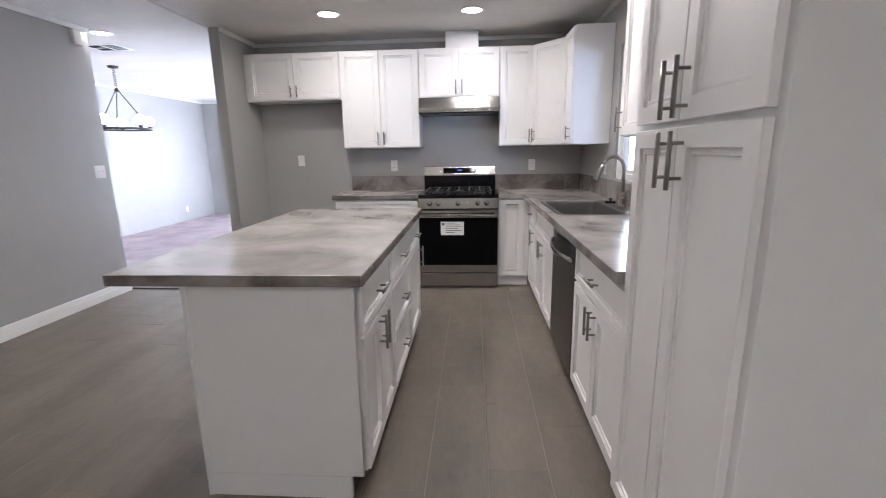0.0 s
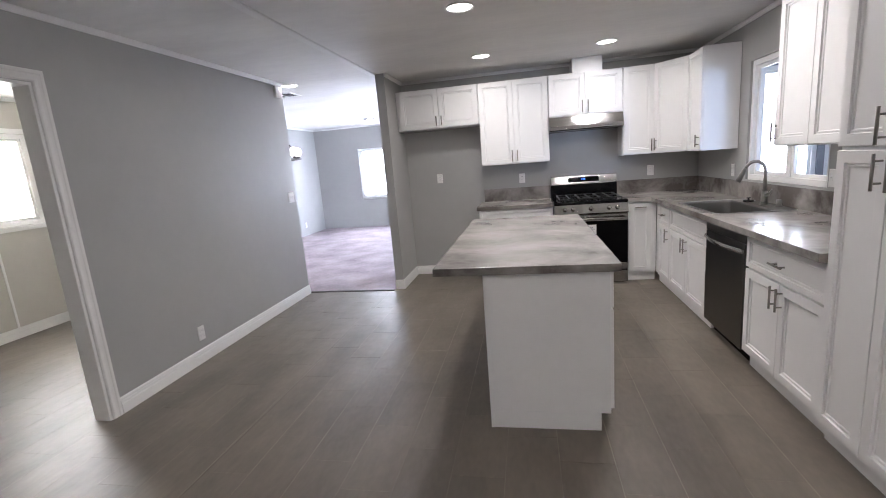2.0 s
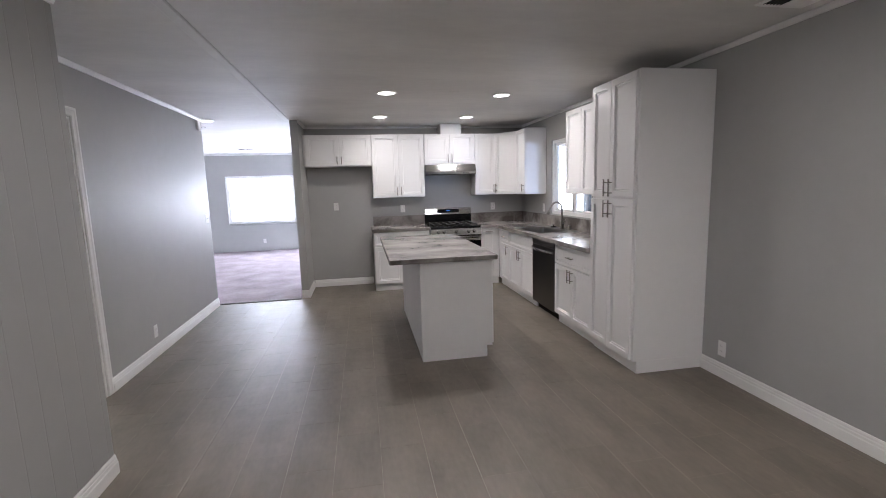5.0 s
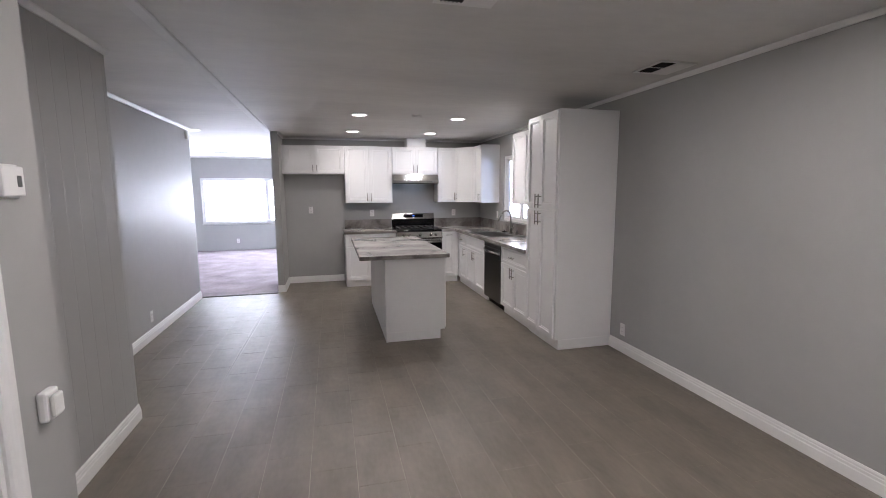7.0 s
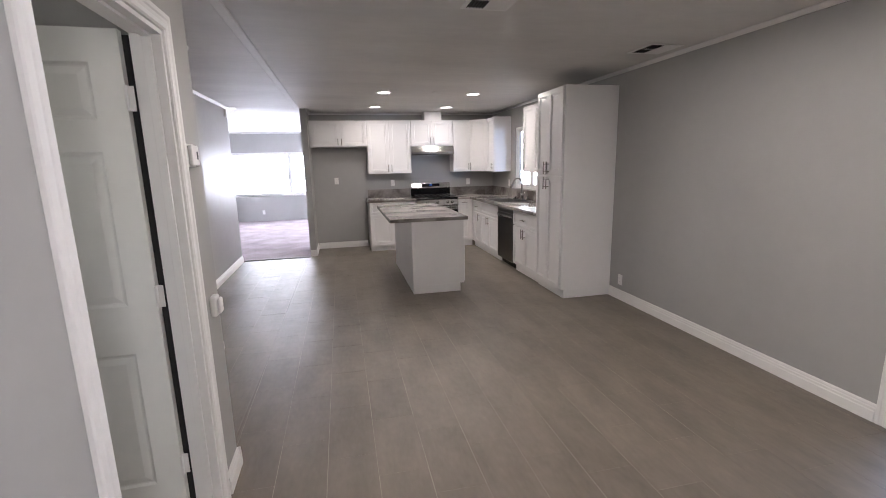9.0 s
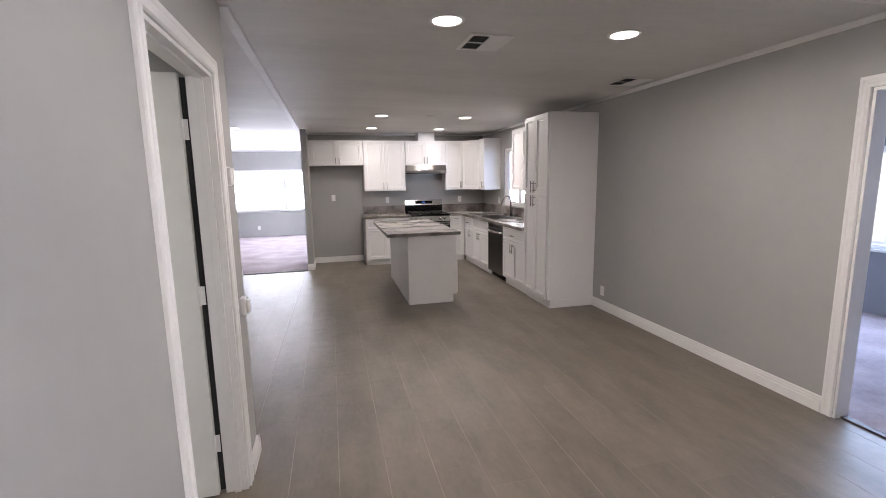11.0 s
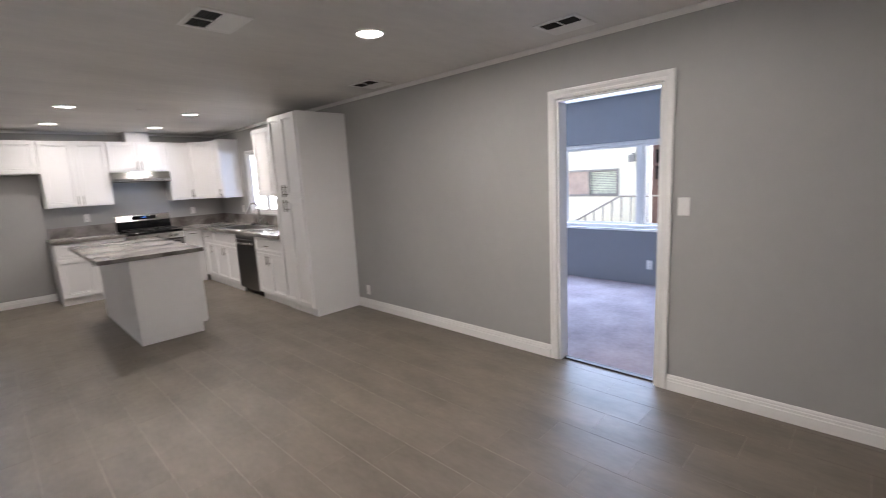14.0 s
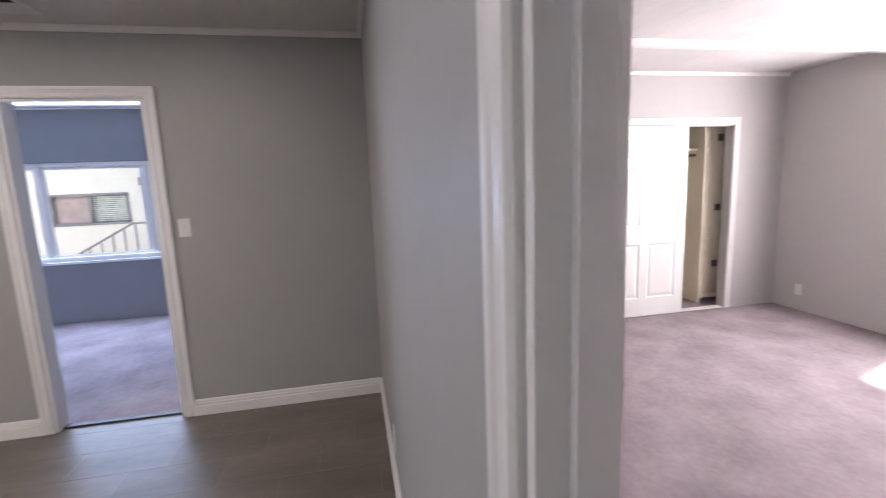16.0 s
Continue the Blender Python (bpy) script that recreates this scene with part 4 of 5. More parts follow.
for k in range(13):
    u = k / 12
    x, y = 0.02 + 0.588 * u, -0.012 - 0.040 * math.sin(math.pi * u)
    loop = [bm.verts.new((x, y + 0.008 * math.cos(a), 0.752 + 0.016 * math.sin(a))) for a in (j * math.tau / 10 for j in range(10))]
    if prev:
        for j in range(10):
            bm.faces.new((prev[j], prev[(j + 1) % 10], loop[(j + 1) % 10], loop[j]))
    else:
        bm.faces.new(loop)
    prev = loop
bm.faces.new(prev[::-1])
for x in (0.022, 0.606):
    add_box(bm, x - 0.010, x + 0.010, -0.016, -0.0002, 0.738, 0.766, 0.002)
part("handle", bm, STEEL, dw, "bowed steel handle", True)

# ---- sink, faucet and what stands by them ----
sink = root("kitchen_sink", pose(0, 0, 0.9155), "stainless steel drop-in kitchen sink in the worktop", "sink")
bm = bmesh.new()
loops = []


def rounded(x0, x1, y0, y1, z, r, seg=5):
    pts = []
    for cx, cy, a0 in ((x1 - r, y1 - r, 0), (x0 + r, y1 - r, 90), (x0 + r, y0 + r, 180), (x1 - r, y0 + r, 270)):
        for k in range(seg + 1):
            a = radians(a0 + 90 * k / seg)
            pts.append((cx + r * math.cos(a), cy + r * math.sin(a), z))
    return pts


for args in ((1.178, 1.738, 3.585, 4.428, 0.0, 0.03), (1.181, 1.735, 3.588, 4.425, 0.006, 0.03), (1.212, 1.612, 3.618, 4.395, 0.004, 0.05),
             (1.218, 1.606, 3.624, 4.389, -0.008, 0.05), (1.226, 1.598, 3.632, 4.381, -0.165, 0.06), (1.262, 1.562, 3.668, 4.345, -0.185, 0.05)):
    loops.append([bm.verts.new(p) for p in rounded(*args)])
for a, b in zip(loops, loops[1:]):
    for k in range(len(a)):
        bm.faces.new((a[k], a[(k + 1) % len(a)], b[(k + 1) % len(a)], b[k]))
bm.faces.new(loops[-1])
part("basin", bm, BASIN, sink, "brushed steel basin")
bm = bmesh.new()
add_tube(bm, (1.41, 4.0, -0.1848), (1.41, 4.0, -0.182), 0.055, 24)
part("drain", bm, SATIN, sink, "round drain fitting")

fau = root("kitchen_faucet", pose(1.678, 3.96, 0.922), "satin nickel gooseneck pull-down kitchen faucet", "faucet")
bm = bmesh.new()
add_tube(bm, (0, 0, 0), (0, 0, 0.012), 0.030, 20, 0.026)
add_tube(bm, (0, 0, 0.012), (0, 0, 0.105), 0.024, 20, 0.021)
part("base", bm, SATIN, fau, smooth=True)


def bent_tube(points, r, seg=12):
    bm = bmesh.new()
    prev = None
    pts = [Vector(p) for p in points]
    for k, p in enumerate(pts):
        way = (pts[min(k + 1, len(pts) - 1)] - pts[max(k - 1, 0)]).normalized()
        q = way.to_track_quat("Z", "Y")
        rr = r[k] if isinstance(r, (list, tuple)) else r
        loop = [bm.verts.new(p + q @ Vector((rr * math.cos(a), rr * math.sin(a), 0))) for a in (j * math.tau / seg for j in range(seg))]
        if prev:
            for j in range(seg):
                bm.faces.new((prev[j], prev[(j + 1) % seg], loop[(j + 1) % seg], loop[j]))
        else:
            bm.faces.new(loop[::-1])
        prev = loop
    bm.faces.new(prev)
    return bm


neck = [(0, 0, 0.1), (0, 0, 0.20), (0, 0, 0.255)] + [(-0.066 + 0.066 * math.cos(a), 0.020 - 0.020 * math.cos(a), 0.255 + 0.085 * math.sin(a)) for a in (radians(12 * k) for k in range(1, 14))]
part("neck", bent_tube(neck, 0.0125, 14), SATIN, fau, "arched gooseneck tube", True)
tip = Vector(neck[-1])
drop = (Vector(neck[-1]) - Vector(neck[-2])).normalized()
part("spray_head", bent_tube([tip, tip + drop * 0.02, tip + drop * 0.075, tip + drop * 0.115], [0.0135, 0.016, 0.019, 0.023], 16), SATIN, fau, "pull-down spray head", True)
part("lever", bent_tube([(0.0, -0.018, 0.075), (0.004, -0.048, 0.085), (0.008, -0.075, 0.105), (0.010, -0.085, 0.125)], [0.013, 0.012, 0.008, 0.006], 12), SATIN, fau, "side lever handle", True)
gap = root("air_gap", pose(1.70, 3.79, 0.9215), "short satin nickel air gap cap behind the sink", "air gap")
bm = bmesh.new()
add_tube(bm, (0, 0, 0), (0, 0, 0.008), 0.026, 20, 0.024)
part("base", bm, SATIN, gap, smooth=True)
bm = bmesh.new()
add_tube(bm, (0, 0, 0.0081), (0, 0, 0.052), 0.019, 20, 0.018)
part("cap", bm, SATIN, gap, smooth=True)
stp = root("sink_stopper", pose(1.672, 4.20, 0.9215), "black rubber sink stopper resting on the sink deck", "sink stopper")
bm = bmesh.new()
add_tube(bm, (0, 0, 0), (0, 0, 0.012), 0.042, 20, 0.038)
part("disc", bm, BLACK, stp, smooth=True)
bm = bmesh.new()
add_tube(bm, (0, 0, 0.0121), (0, 0, 0.028), 0.007, 12)
add_tube(bm, (0, 0, 0.0281), (0, 0, 0.034), 0.018, 16, 0.014)
part("grip", bm, BLACK, stp, smooth=True)

# ---- windows ----


def window(name, axis, a, b, lo, hi, sill, head, mullions, label, out, glass=True, sill_board=0.0, frame_w=0.045):
    """A white vinyl slider filling an opening between wall faces a and b; out is the side of the room (+1 or -1 on the axis)."""
    obj = root(name, Matrix(), label, "window", kind="structure")
    a, b = sorted((a, b))

    def bar(pname, u0, u1, z0, z1, d0, d1, material=TRIM, bevel=0.002, parent=None):
        lims = (d0, d1, u0, u1, z0, z1) if axis == "x" else (u0, u1, d0, d1, z0, z1)
        return box_part(pname, lims, material, parent or obj, bevel)

    g = 0.001
    bar("window_frame", lo + g, lo + frame_w, sill + g, head - g, a, b)
    bar("window_frame", hi - frame_w, hi - g, sill + g, head - g, a, b)
    bar("window_frame", lo + frame_w, hi - frame_w, sill + g, sill + frame_w, a, b)
    bar("window_frame", lo + frame_w, hi - frame_w, head - frame_w, head - g, a, b)
    mid = (a + b) / 2
    edges = [lo + frame_w, *mullions, hi - frame_w]
    for m_ in mullions:
        bar("mullion", m_ - 0.024, m_ + 0.024, sill + frame_w, head - frame_w, mid - 0.022, mid + 0.022)
    for k, (u0, u1) in enumerate(zip(edges, edges[1:])):
        u0, u1 = u0 + (0.024 if k else 0), u1 - (0.024 if k < len(edges) - 2 else 0)
        s = 0.030
        sash = bar("sash", u0 + g, u0 + s, sill + frame_w + g, head - frame_w - g, mid - 0.013, mid + 0.013)
        bar("sash_rail", u1 - s, u1 - g, sill + frame_w + g, head - frame_w - g, mid - 0.013, mid + 0.013, parent=sash)
        bar("sash_rail", u0 + s, u1 - s, sill + frame_w + g, sill + frame_w + s, mid - 0.013, mid + 0.013, parent=sash)
        bar("sash_rail", u0 + s, u1 - s, head - frame_w - s, head - frame_w - g, mid - 0.013, mid + 0.013, parent=sash)
        if glass:
            p = bar("pane", u0 + s, u1 - s, sill + frame_w + s, head - frame_w - s, mid - 0.002, mid + 0.002, GLASS, 0)
            p.visible_shadow = False
    if sill_board:
        face = a if out < 0 else b
        d0, d1 = (face - sill_board, face - 0.0005) if out < 0 else (face + 0.0005, face + sill_board)
        bar("window_sill", lo - 0.03, hi + 0.03, sill - 0.03, sill - 0.001, d0, d1, TRIM, 0.004)
    return obj


window("window_kitchen", "x", XR + 0.018, XR + 0.10, 3.41, 4.55, 1.08, 2.09, [3.95], "white vinyl sliding window above the kitchen sink", -1)
window("window_living", "y", 10.63, 10.71, -4.17, -0.7, 0.72, 1.91, [-2.55], "wide white living room window, bright with daylight", -1, sill_board=0.03)
# assumed and out of view; lights the living room's west wall and carpet
window("window_living_east", "x", 1.91, 1.97, 7.2, 9.4, 0.55, 2.05, [8.3], "unseen wide white side window, assumed in the living room", -1)
window("window_side_room", "x", -5.49, -5.42, 3.35, 4.60, 1.14, 2.09, [4.07], "white sliding window in the side room", 1, sill_board=0.03)
window("window_sunroom", "x", 4.52, 4.60, -1.55, 1.75, 0.73, 1.845, [-0.755, 0.31], "wide white three-part sunroom window", -1, sill_board=0.04)
window("window_sunroom_north", "y", 5.83, 5.90, 2.15, 3.05, 0.72, 2.2, [], "white sunroom window, bright with daylight", -1)
window("window_sunroom_corner", "y", 5.83, 5.90, 3.12, 4.3, 0.72, 2.2, [3.8], "white sunroom window, bright with daylight", -1)
# unseen window, added so that light reaches the open bathroom door
window("added_window_bathroom", "x", -3.59, -3.52, -2.7, -1.9, 1.15, 2.0, [-2.3], "unseen white sliding bathroom window, added to light the door", 1)
window("window_bedroom", "y", -7.70, -7.62, 0.0, 1.52, 0.9, 2.09, [0.76], "white sliding bedroom window", 1)
# flat white trim round the side room window
for nm, axis, face, out, lo, hi, sill, head in (("window_trim_side", "x", -5.40, 1, 3.35, 4.60, 1.14, 2.09),):
    o = root(nm, Matrix(), "flat white trim round the window opening", "trim", kind="structure")
    w_ = 0.05
    for u0, u1, z0, z1 in ((lo - w_, lo, sill - w_, head + w_), (hi, hi + w_, sill - w_, head + w_), (lo, hi, head, head + w_), (lo, hi, sill - w_, sill)):
        d0, d1 = (face - 0.012, face - 0.0005) if out < 0 else (face + 0.0005, face + 0.012)
        box_part("trim_board", (d0, d1, u0 + 0.0003, u1 - 0.0003, z0, z1), TRIM, o, 0.001)


profile_run("wall_batten", (-5.40, 3.545), (-5.40, 3.565), (1, 0), [(0.0005, 0.11), (0.008, 0.11), (0.008, 1.085), (0.0005, 1.085)], TRIM, "thin painted batten over the side room panel joint", "trim")


# ---- six-panel doors ----
def panel_door(name, m, w, h, label, hinges=(), knob=True):
    """A moulded six-panel slab: x runs from its hinge edge, its face at y = 0 looks along -y, 35 mm thick."""
    obj = root(name, m, label, "door")
    bm = bmesh.new()
    st, mull = 0.105, 0.095
    pw = (w - 2 * st - mull) / 2
    bands = [(0.20 * h / 2.03, 0.80 * h / 2.03), (1.00 * h / 2.03, 1.60 * h / 2.03), (1.715 * h / 2.03, 1.915 * h / 2.03)]
    xs_ = [0, st, st + pw, st + pw + mull, w - st, w]
    zs_ = [0, *[v for b in bands for v in b], h]
    for side_y, sign in ((0.0, 1), (0.035, -1)):
        grid = {(i, j): bm.verts.new((x, side_y, z)) for i, x in enumerate(xs_) for j, z in enumerate(zs_)}
        for i in range(5):
            for j in range(len(zs_) - 1):
                quad = [grid[i, j], grid[i + 1, j], grid[i + 1, j + 1], grid[i, j + 1]]
                if i in (1, 3) and j in (1, 3, 5):
                    x0, x1, z0, z1 = xs_[i], xs_[i + 1], zs_[j], zs_[j + 1]
                    prev = quad
                    for inset, dep in ((0.010, 0.006), (0.016, 0.007), (0.042, 0.002)):
                        y = side_y + sign * dep
                        loop = [bm.verts.new(p) for p in ((x0 + inset, y, z0 + inset), (x1 - inset, y, z0 + inset), (x1 - inset, y, z1 - inset), (x0 + inset, y, z1 - inset))]
                        for k in range(4):
                            bm.faces.new((prev[k], prev[(k + 1) % 4], loop[(k + 1) % 4], loop[k]))
                        prev = loop
                    bm.faces.new(prev)
                else:
                    bm.faces.new(quad)
    add_box(bm, 0, w, 0.0003, 0.0347, 0, 0.0002)
    add_box(bm, 0, w, 0.0003, 0.0347, h - 0.0002, h)
    add_box(bm, 0, 0.0002, 0.0003, 0.0347, 0, h)
    add_box(bm, w - 0.0002, w, 0.0003, 0.0347, 0, h)
    part("slab", bm, DOORPAINT, obj)
    for z in hinges:
        hb = bmesh.new()
        add_box(hb, -0.026, -0.0005, 0.004, 0.007, z - 0.045, z + 0.045)
        add_tube(hb, (-0.004, -0.006, z - 0.045), (-0.004, -0.006, z + 0.045), 0.006, 10)
        part("hinge", hb, TRIM, obj, "white painted hinge")
    if knob:
        kb = bmesh.new()
        for y0, s in ((0.0, -1), (0.035, 1)):
            add_tube(kb, (w - 0.06, y0 + s * 0.0005, 0.96), (w - 0.06, y0 + s * 0.010, 0.96), 0.03, 20)
            add_tube(kb, (w - 0.06, y0 + s * 0.0105, 0.96), (w - 0.06, y0 + s * 0.04, 0.96), 0.011, 14)
            bmesh.ops.create_uvsphere(kb, u_segments=16, v_segments=10, radius=0.026, matrix=pose(w - 0.06, y0 + s * 0.056, 0.96))
        part("door_knob", kb, SATIN, obj, "round satin nickel knob", True)
    return obj


# bathroom door, open into the dark room: hinge edge by the far jamb, slab running to -x
panel_door("interior_door", pose(XT - 0.130, -0.900, 0.012, 0, 0, 181.0) @ Matrix.Diagonal((1, -1, 1, 1)), 0.735, 2.03, "white six-panel interior door standing open", hinges=(0.275, 1.03, 1.79))
structure("floor_bath", (-3.5, XT - 0.101, -3.19, -0.86, -0.02, -0.003), GROUT, "plain grey bathroom floor", "floor")

# bedroom closet
slide = panel_door("closet_door", pose(2.745, -6.44, 0.016, 0, 0, 90), 0.95, 1.915, "white six-panel sliding closet door, partly open", knob=False)
c5 = casing("door_frame_closet", "x", 2.72, -1, -6.97, -5.1, 1.945, "white casing round the closet opening")
box_part("track", (2.722, 2.815, -6.97, -5.1, 1.933, 1.944), TRIM, c5)
box_part("floor_track", (2.725, 2.81, -6.97, -5.1, 0.008, 0.014), TRIM, c5)
shelf = root("closet_shelf_unit", pose(0, 0, 0), "cream painted closet shelf tower with brackets", "shelf")
box_part("upright", (2.95, 3.45, -6.87, -6.85, 0.0085, 1.98), CLOSET, shelf, 0.002)
for z in (0.10, 0.72, 1.34, 1.70):
    box_part("shelf_board", (2.95, 3.448, -7.618, -6.871, z, z + 0.022), CLOSET, shelf, 0.002)
    box_part("shelf_edge", (2.935, 2.9495, -7.618, -6.871, z - 0.03, z + 0.024), CLOSET, shelf, 0.002)
for z0, z1 in ((0.123, 0.69), (0.743, 1.31), (1.363, 1.67), (1.723, 1.978)):
    box_part("front_panel", (2.955, 2.97, -7.616, -6.8715, z0, z1), CLOSET, shelf, 0.002)
for z in (0.42, 1.05, 1.80):
    bm = bmesh.new()
    add_box(bm, 2.94, 2.9495, -7.07, -7.0, z, z + 0.07, 0.002)
    part("bracket", bm, INK, shelf, "dark metal bracket plate")
bar_ = root("closet_rod", pose(3.1, -5.85, 1.66), "closet rod with a shelf board above", "closet rod")
bm = bmesh.new()
add_tube(bm, (0, -0.995, 0), (0, 0.85, 0), 0.016, 14)
part("rod", bm, SATIN, bar_, smooth=True)
box_part("board", (-0.05, 0.345, -0.995, 0.85, 0.05, 0.07), CLOSET, bar_, 0.002)

# ---- dining chandelier in the living room ----
ch = root("chandelier", pose(-3.92, 6.545, TOP), "dark metal ring chandelier with glowing glass globes", "chandelier")
bm = bmesh.new()
add_tube(bm, (0, 0, -0.025), (0, 0, -0.0005), 0.055, 24, 0.062)
part("canopy", bm, CHANDELIER, ch, smooth=True)
R_, ZR = 0.325, -0.79
for k in range(9):
    bm = bmesh.new()
    bmesh.ops.create_circle(bm, segments=10, radius=0.017, matrix=pose(0, 0, -0.04 - 0.026 * k, 90, 0, 90 * (k % 2)))
    ring_pts = [v.co.copy() for v in bm.verts]
    bm.free()
    bm = bent_tube([*ring_pts, ring_pts[0], ring_pts[1]], 0.0035, 6)
    part("chain_link", bm, CHANDELIER, ch)
bm = bmesh.new()
add_tube(bm, (0, 0, -0.31), (0, 0, -0.27), 0.03, 18, 0.02)
part("hub", bm, CHANDELIER, ch, smooth=True)
for k in range(3):
    a = radians(20 + 120 * k)
    bm = bmesh.new()
    add_tube(bm, (0.02 * math.cos(a), 0.02 * math.sin(a), -0.30), (R_ * math.cos(a), R_ * math.sin(a), ZR + 0.012), 0.006, 8)
    part("rod", bm, CHANDELIER, ch, smooth=True)
bm = bmesh.new()
prev = None
for r, z in ((R_ - 0.012, ZR), (R_ + 0.012, ZR), (R_ + 0.012, ZR + 0.024), (R_ - 0.012, ZR + 0.024), (R_ - 0.012, ZR)):
    loop = [bm.verts.new((r * math.cos(a), r * math.sin(a), z)) for a in (j * math.tau / 40 for j in range(40))]
    if prev:
        for j in range(40):
            bm.faces.new((prev[j], prev[(j + 1) % 40], loop[(j + 1) % 40], loop[j]))
    prev = loop
bmesh.ops.remove_doubles(bm, verts=bm.verts, dist=1e-5)
part("ring", bm, CHANDELIER, ch)
for k in range(5):
    a = radians(-15 + 72 * k)
    px, py = R_ * math.cos(a), R_ * math.sin(a)
    bm = bmesh.new()
    add_tube(bm, (px, py, ZR + 0.0245), (px, py, ZR + 0.06), 0.022, 14)
    cup = part("socket_cup", bm, CHANDELIER, ch, smooth=True)
    bm = bmesh.new()
    bmesh.ops.create_uvsphere(bm, u_segments=20, v_segments=12, radius=0.066, matrix=pose(px, py, ZR + 0.122))
    part("globe", bm, GLOBE, cup, "glowing white glass globe", True)

# dome light in the side room
dome = root("dome_light", pose(-4.23, 3.03, TOP), "round white dome ceiling light in the side room", "ceiling light")
bm = bmesh.new()
bmesh.ops.create_cone(bm, cap_ends=True, segments=28, radius1=0.15, radius2=0.16, depth=0.02, matrix=pose(0, 0, -0.011))
part("pan", bm, TRIM, dome, smooth=True)
bm = bmesh.new()
bmesh.ops.create_uvsphere(bm, u_segments=28, v_segments=14, radius=0.14, matrix=Matrix.Translation((0, 0, -0.0215)) @ Matrix.Diagonal((1, 1, 0.5, 1)))
bmesh.ops.delete(bm, geom=[v for v in bm.verts if v.co.z > -0.021], context="VERTS")
part("shade", bm, GLOBE, dome, "glowing frosted shade", True)

# ---- outdoors ----
G = -0.75
grd = tagged(box_part("ground", (-400, 400, -400, 400, G - 0.5, G), EARTH), "dry pale ground around the house", "ground", kind="structure")
nb = root("neighbour_house", pose(9.0, 0, G), "pale yellow neighbouring house with a window and eaves", "house")
HW = [(1.42, 2.79, 0.88 - G, 1.46 - G)]
bm = bmesh.new()
for y0, y1, z0, z1 in ((-9, 1.42, 0, 3.1), (2.79, 12, 0, 3.1), (1.42, 2.79, 0, 0.88 - G), (1.42, 2.79, 1.46 - G, 3.1)):
    add_box(bm, 0, 0.2, y0, y1, z0, z1)
bmesh.ops.remove_doubles(bm, verts=bm.verts, dist=1e-5)
part("wall", bm, STUCCO, nb)
bm = bmesh.new()
add_box(bm, -0.5, 5.0, -9.4, 12.4, 3.101, 3.25)
part("roof", bm, IRON, nb, "grey roof edge")
wn_ = box_part("window", (0.08, 0.10, 1.42, 2.79, 0.88 - G, 1.46 - G), IRON, nb, label="grey sliding window with blinds")
for y0, y1, z0, z1 in ((1.40, 2.81, 1.44 - G, 1.49 - G), (1.40, 2.81, 0.85 - G, 0.90 - G), (1.38, 1.43, 0.85 - G, 1.49 - G), (2.78, 2.83, 0.85 - G, 1.49 - G), (2.08, 2.12, 0.90 - G, 1.44 - G)):
    box_part("window_frame", (-0.02, 0.03, y0, y1, z0, z1), IRON, wn_, 0.002)
box_part("curtain", (0.05, 0.07, 2.12, 2.76, 0.9 - G, 1.44 - G), mat("brown_blind", (0.46, 0.37, 0.32), 0.8, vary=0.2, scale=6), wn_)
# blind slats coloured green to paint the foliage reflected in the pane
BLIND = mat("reflection_green_blind", (0.62, 0.66, 0.54), 0.7, vary=0.3, scale=14)
random.seed(5)
for k in range(13):
    z = 0.915 - G + 0.040 * k
    box_part("blind_slat", (0.045 + random.uniform(-0.004, 0.004), 0.055, 1.45, 2.08, z, z + 0.030), BLIND, wn_)
# porch steps with an iron rail
st_ = root("porch_stairs", pose(8.35, 0, G), "grey concrete porch steps with an iron railing", "stairs")
for k in range(4):
    box_part("step", (-0.4, 0.45, -1.2 + 0.0, 2.05 - 0.30 * k, 0.18 * k, 0.18 * (k + 1) - 0.0005), EARTH, st_, 0.004)
run = [(2.15, 0.25 - G), (0.92, 0.92 - G), (-0.9, 0.92 - G)]
for (ya, za), (yb, zb) in zip(run, run[1:]):
    bm = bmesh.new()
    add_tube(bm, (-0.38, ya, za), (-0.38, yb, zb), 0.02, 8)
    part("handrail", bm, IRON, st_)
for k in range(15):
    y = 2.09 - 0.20 * k
    top = 0.25 - G + (2.15 - y) * 0.545 if y > 0.92 else 0.92 - G
    tread = max(0, min(4, int((2.05 - y) / 0.30) + 1)) * 0.18
    bm = bmesh.new()
    add_tube(bm, (-0.38, y, tread), (-0.38, y, top), 0.017, 8)
    part("baluster", bm, IRON, st_)
col = root("porch_column", pose(7.6, 0.30, G), "white iron porch column with scroll ornament", "column")
for y in (-0.11, 0.11):
    box_part("post", (-0.02, 0.02, y - 0.018, y + 0.018, 0, 3.1), TRIM, col, 0.002)
for k in range(7):
    z0 = 0.55 + 0.36 * k
    s = 1 if k % 2 else -1
    pts = [(0, s * (0.075 * math.cos(a)) * (1 - abs(a) / 9), z0 + 0.05 * a) for a in (0.25 * j - 3.1 for j in range(26))]
    part("scroll", bent_tube(pts, 0.012, 6), TRIM, col)
nd = root("neighbour_door", pose(8.96, 0.2, G + 0.72), "brown neighbouring house door with small panes", "door")
box_part("slab", (-0.02, 0.02, -0.45, 0.45, 0, 2.05), mat("brown_door", (0.16, 0.09, 0.07), 0.5, vary=0.2, scale=4), nd, 0.003)
for y in (-0.2, 0.2):
    for z in (1.25, 1.60):
        box_part("pane", (-0.028, -0.021, y - 0.15, y + 0.15, z, z + 0.28), BLACKGLASS, nd, 0.002)
for y in (-0.5, 0.5):
    box_part("jamb", (-0.03, 0.03, y - 0.049, y + 0.049, 0, 2.15), TRIM, nd, 0.002)
lant = root("wall_lantern", pose(8.995, 1.04, 1.72), "small dark outdoor wall lantern", "lantern")
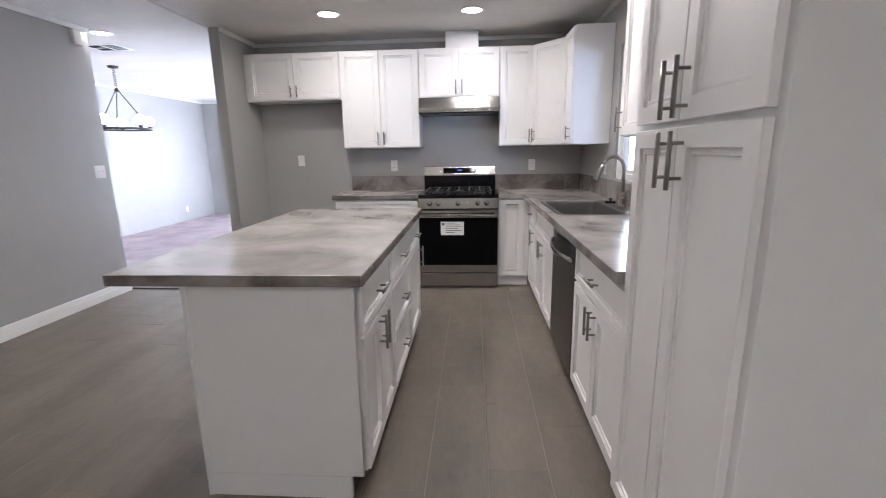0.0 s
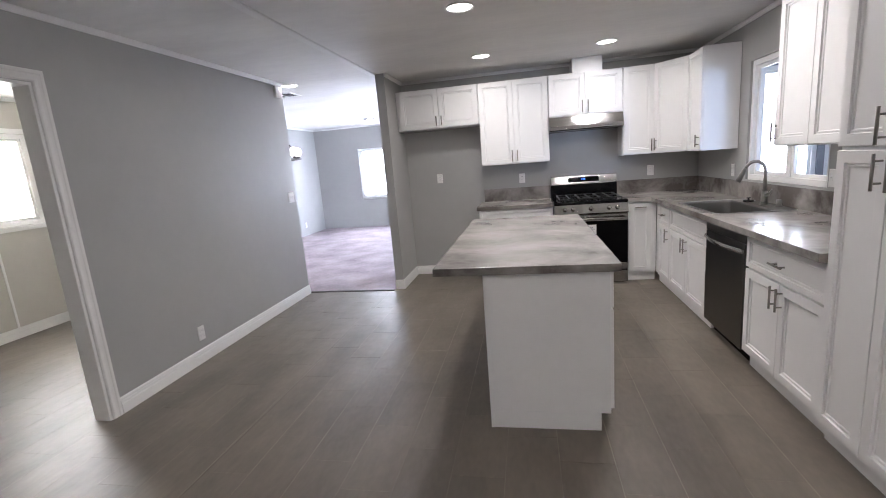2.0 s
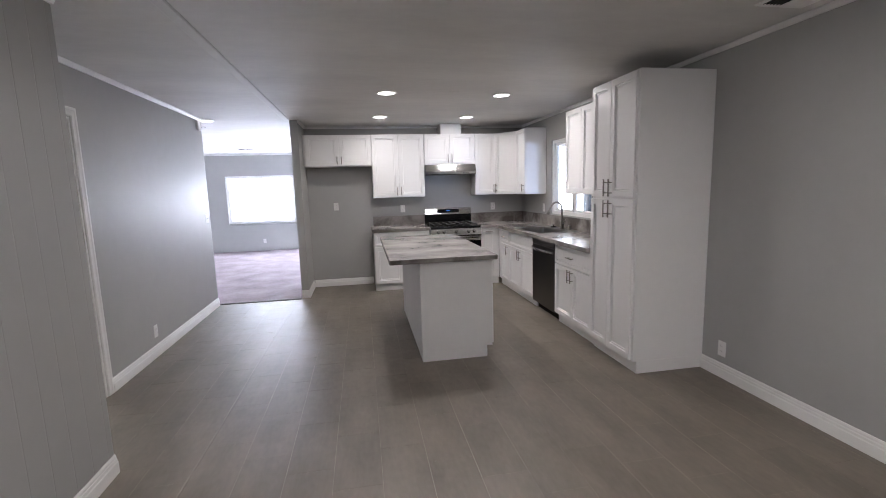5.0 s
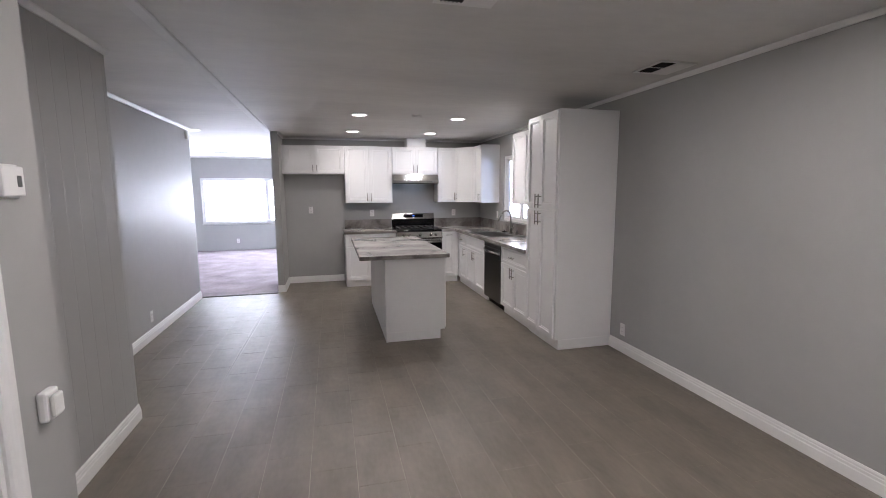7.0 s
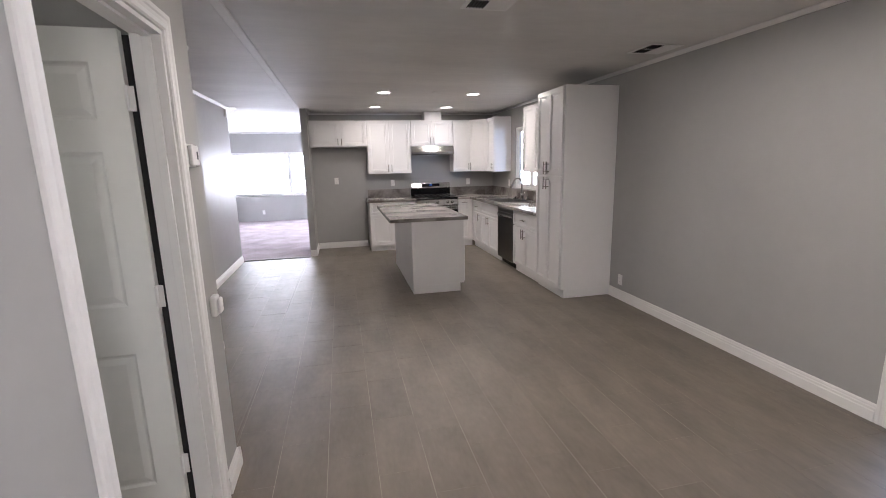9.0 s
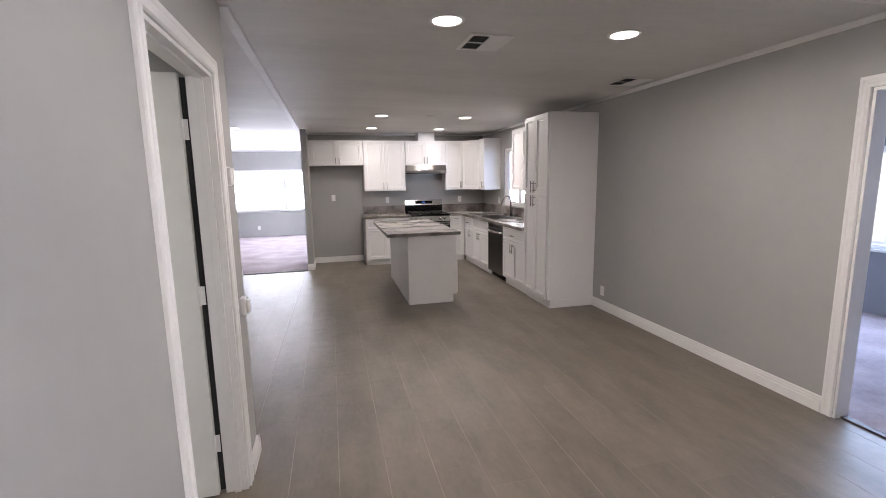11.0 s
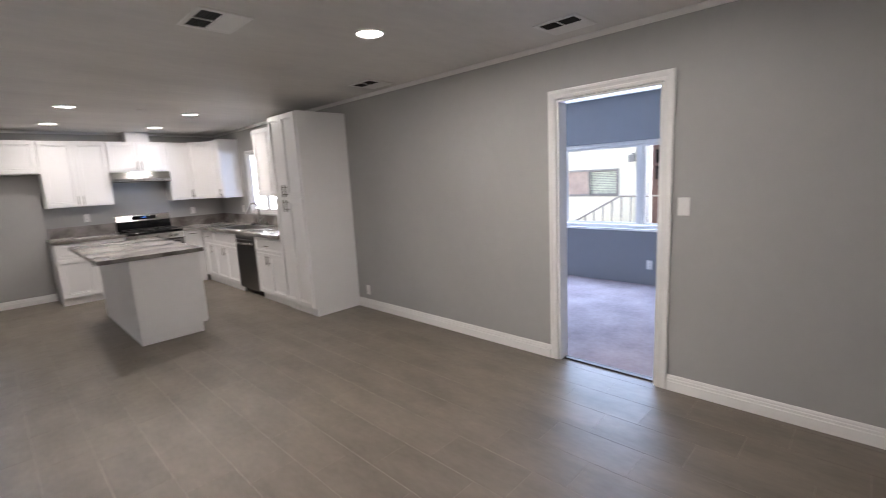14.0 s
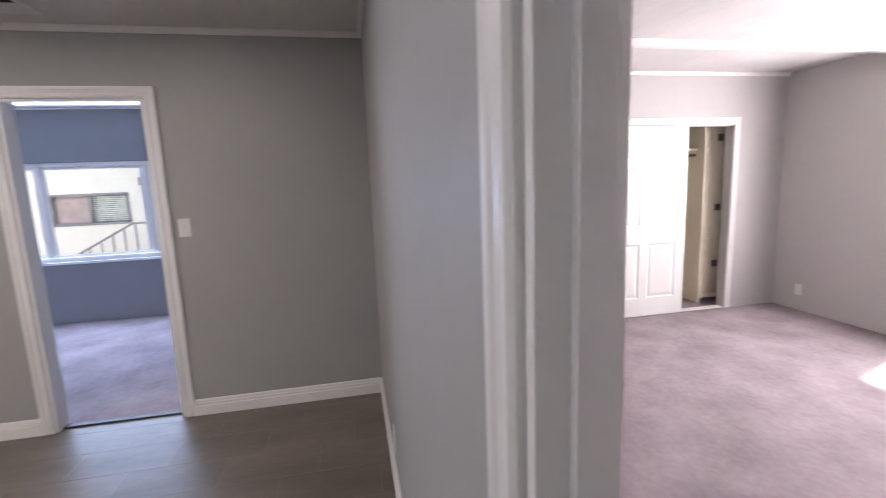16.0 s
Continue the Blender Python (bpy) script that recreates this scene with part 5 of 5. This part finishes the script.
box_part("bracket", (-0.10, 0.0, -0.02, 0.02, 0.06, 0.09), IRON, lant, 0.002)
box_part("lamp_body", (-0.16, -0.04, -0.06, 0.06, -0.10, 0.055), IRON, lant, 0.01)
# glowing sheets stand in for the plain bright distance outside the other windows
GLOWSHEET = glow("backdrop_glow", (0.93, 0.96, 1.0), 0.9)
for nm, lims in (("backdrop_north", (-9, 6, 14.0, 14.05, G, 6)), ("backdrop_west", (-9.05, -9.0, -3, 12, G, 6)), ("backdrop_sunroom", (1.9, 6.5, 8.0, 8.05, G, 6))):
    structure(nm, lims, GLOWSHEET, "plain glowing sheet for the overexposed distance outside the window", "backdrop")

# ---- floor tiles, laid last ----
random.seed(11)
TW, TL, TH = 0.254, 0.508, 0.010
TX = 0.203
tile_meshes = {}


def tile_mesh(w, l):
    key = (round(w, 3), round(l, 3))
    if key not in tile_meshes:
        bm = bmesh.new()
        b = 0.0005
        lo = [bm.verts.new(p) for p in ((0, 0, -TH), (w, 0, -TH), (w, l, -TH), (0, l, -TH))]
        mid = [bm.verts.new(p) for p in ((0, 0, -b), (w, 0, -b), (w, l, -b), (0, l, -b))]
        hi = [bm.verts.new(p) for p in ((b, b, 0), (w - b, b, 0), (w - b, l - b, 0), (b, l - b, 0))]
        for a, c in ((lo, mid), (mid, hi)):
            for k in range(4):
                bm.faces.new((a[k], a[(k + 1) % 4], c[(k + 1) % 4], c[k]))
        bm.faces.new(hi)
        tile_meshes[key] = mesh_of("tile", bm, FLOORMAT)
    return tile_meshes[key]


def lay(x0, x1, y0, y1, parent):
    first = math.floor((x0 - TX) / TW)
    for c in range(first, int((x1 - TX) / TW) + 1):
        ax, bx = max(x0, TX + c * TW), min(x1, TX + (c + 1) * TW)
        if bx - ax < 0.02:
            continue
        y = y0 - TL * ((c * 0.37) % 1.0)
        while y < y1 - 0.02:
            ay, by = max(y0, y), min(y1, y + TL)
            y += TL
            if by - ay < 0.02:
                continue
            g = random.choice((0.0007, 0.0018, 0.003, 0.004))
            part("tile", tile_mesh(bx - ax - g, by - ay - 0.0016), None, parent, at=pose(ax + g / 2, ay + 0.0008, 0))


lay(XA, XR + 0.04, YE - 0.055, 4.93, floor)
lay(-1.645, 1.0, 4.9315, YB, bpy.data.objects["floor_back"])
bm = bmesh.new()
for c in range(-23, -11):
    ax, bx = max(-5.40, TX + c * TW), min(XA - 0.002, TX + (c + 1) * TW)
    if bx - ax > 0.02:
        y = -0.6 - TL * ((c * 0.37) % 1.0)
        while y < 4.8:
            ay, by = max(-0.6, y), min(4.80, y + TL)
            y += TL
            if by - ay > 0.02:
                add_box(bm, ax + 0.001, bx - 0.001, ay + 0.001, by - 0.001, -TH, 0)
tagged(part("side_room_tiles", bm, FLOORMAT, floor), kind="stuff")

# the raised joint of the two house halves under the floor
profile_run("floor_seam", (-1.86, -0.5), (-1.78, 4.93), (1, 0), [(0, 0), (0.004, 0.0014), (0.009, 0.0016), (0.014, 0)], FLOORMAT, "low raised seam running through the tile floor", "floor seam", 0.0003)
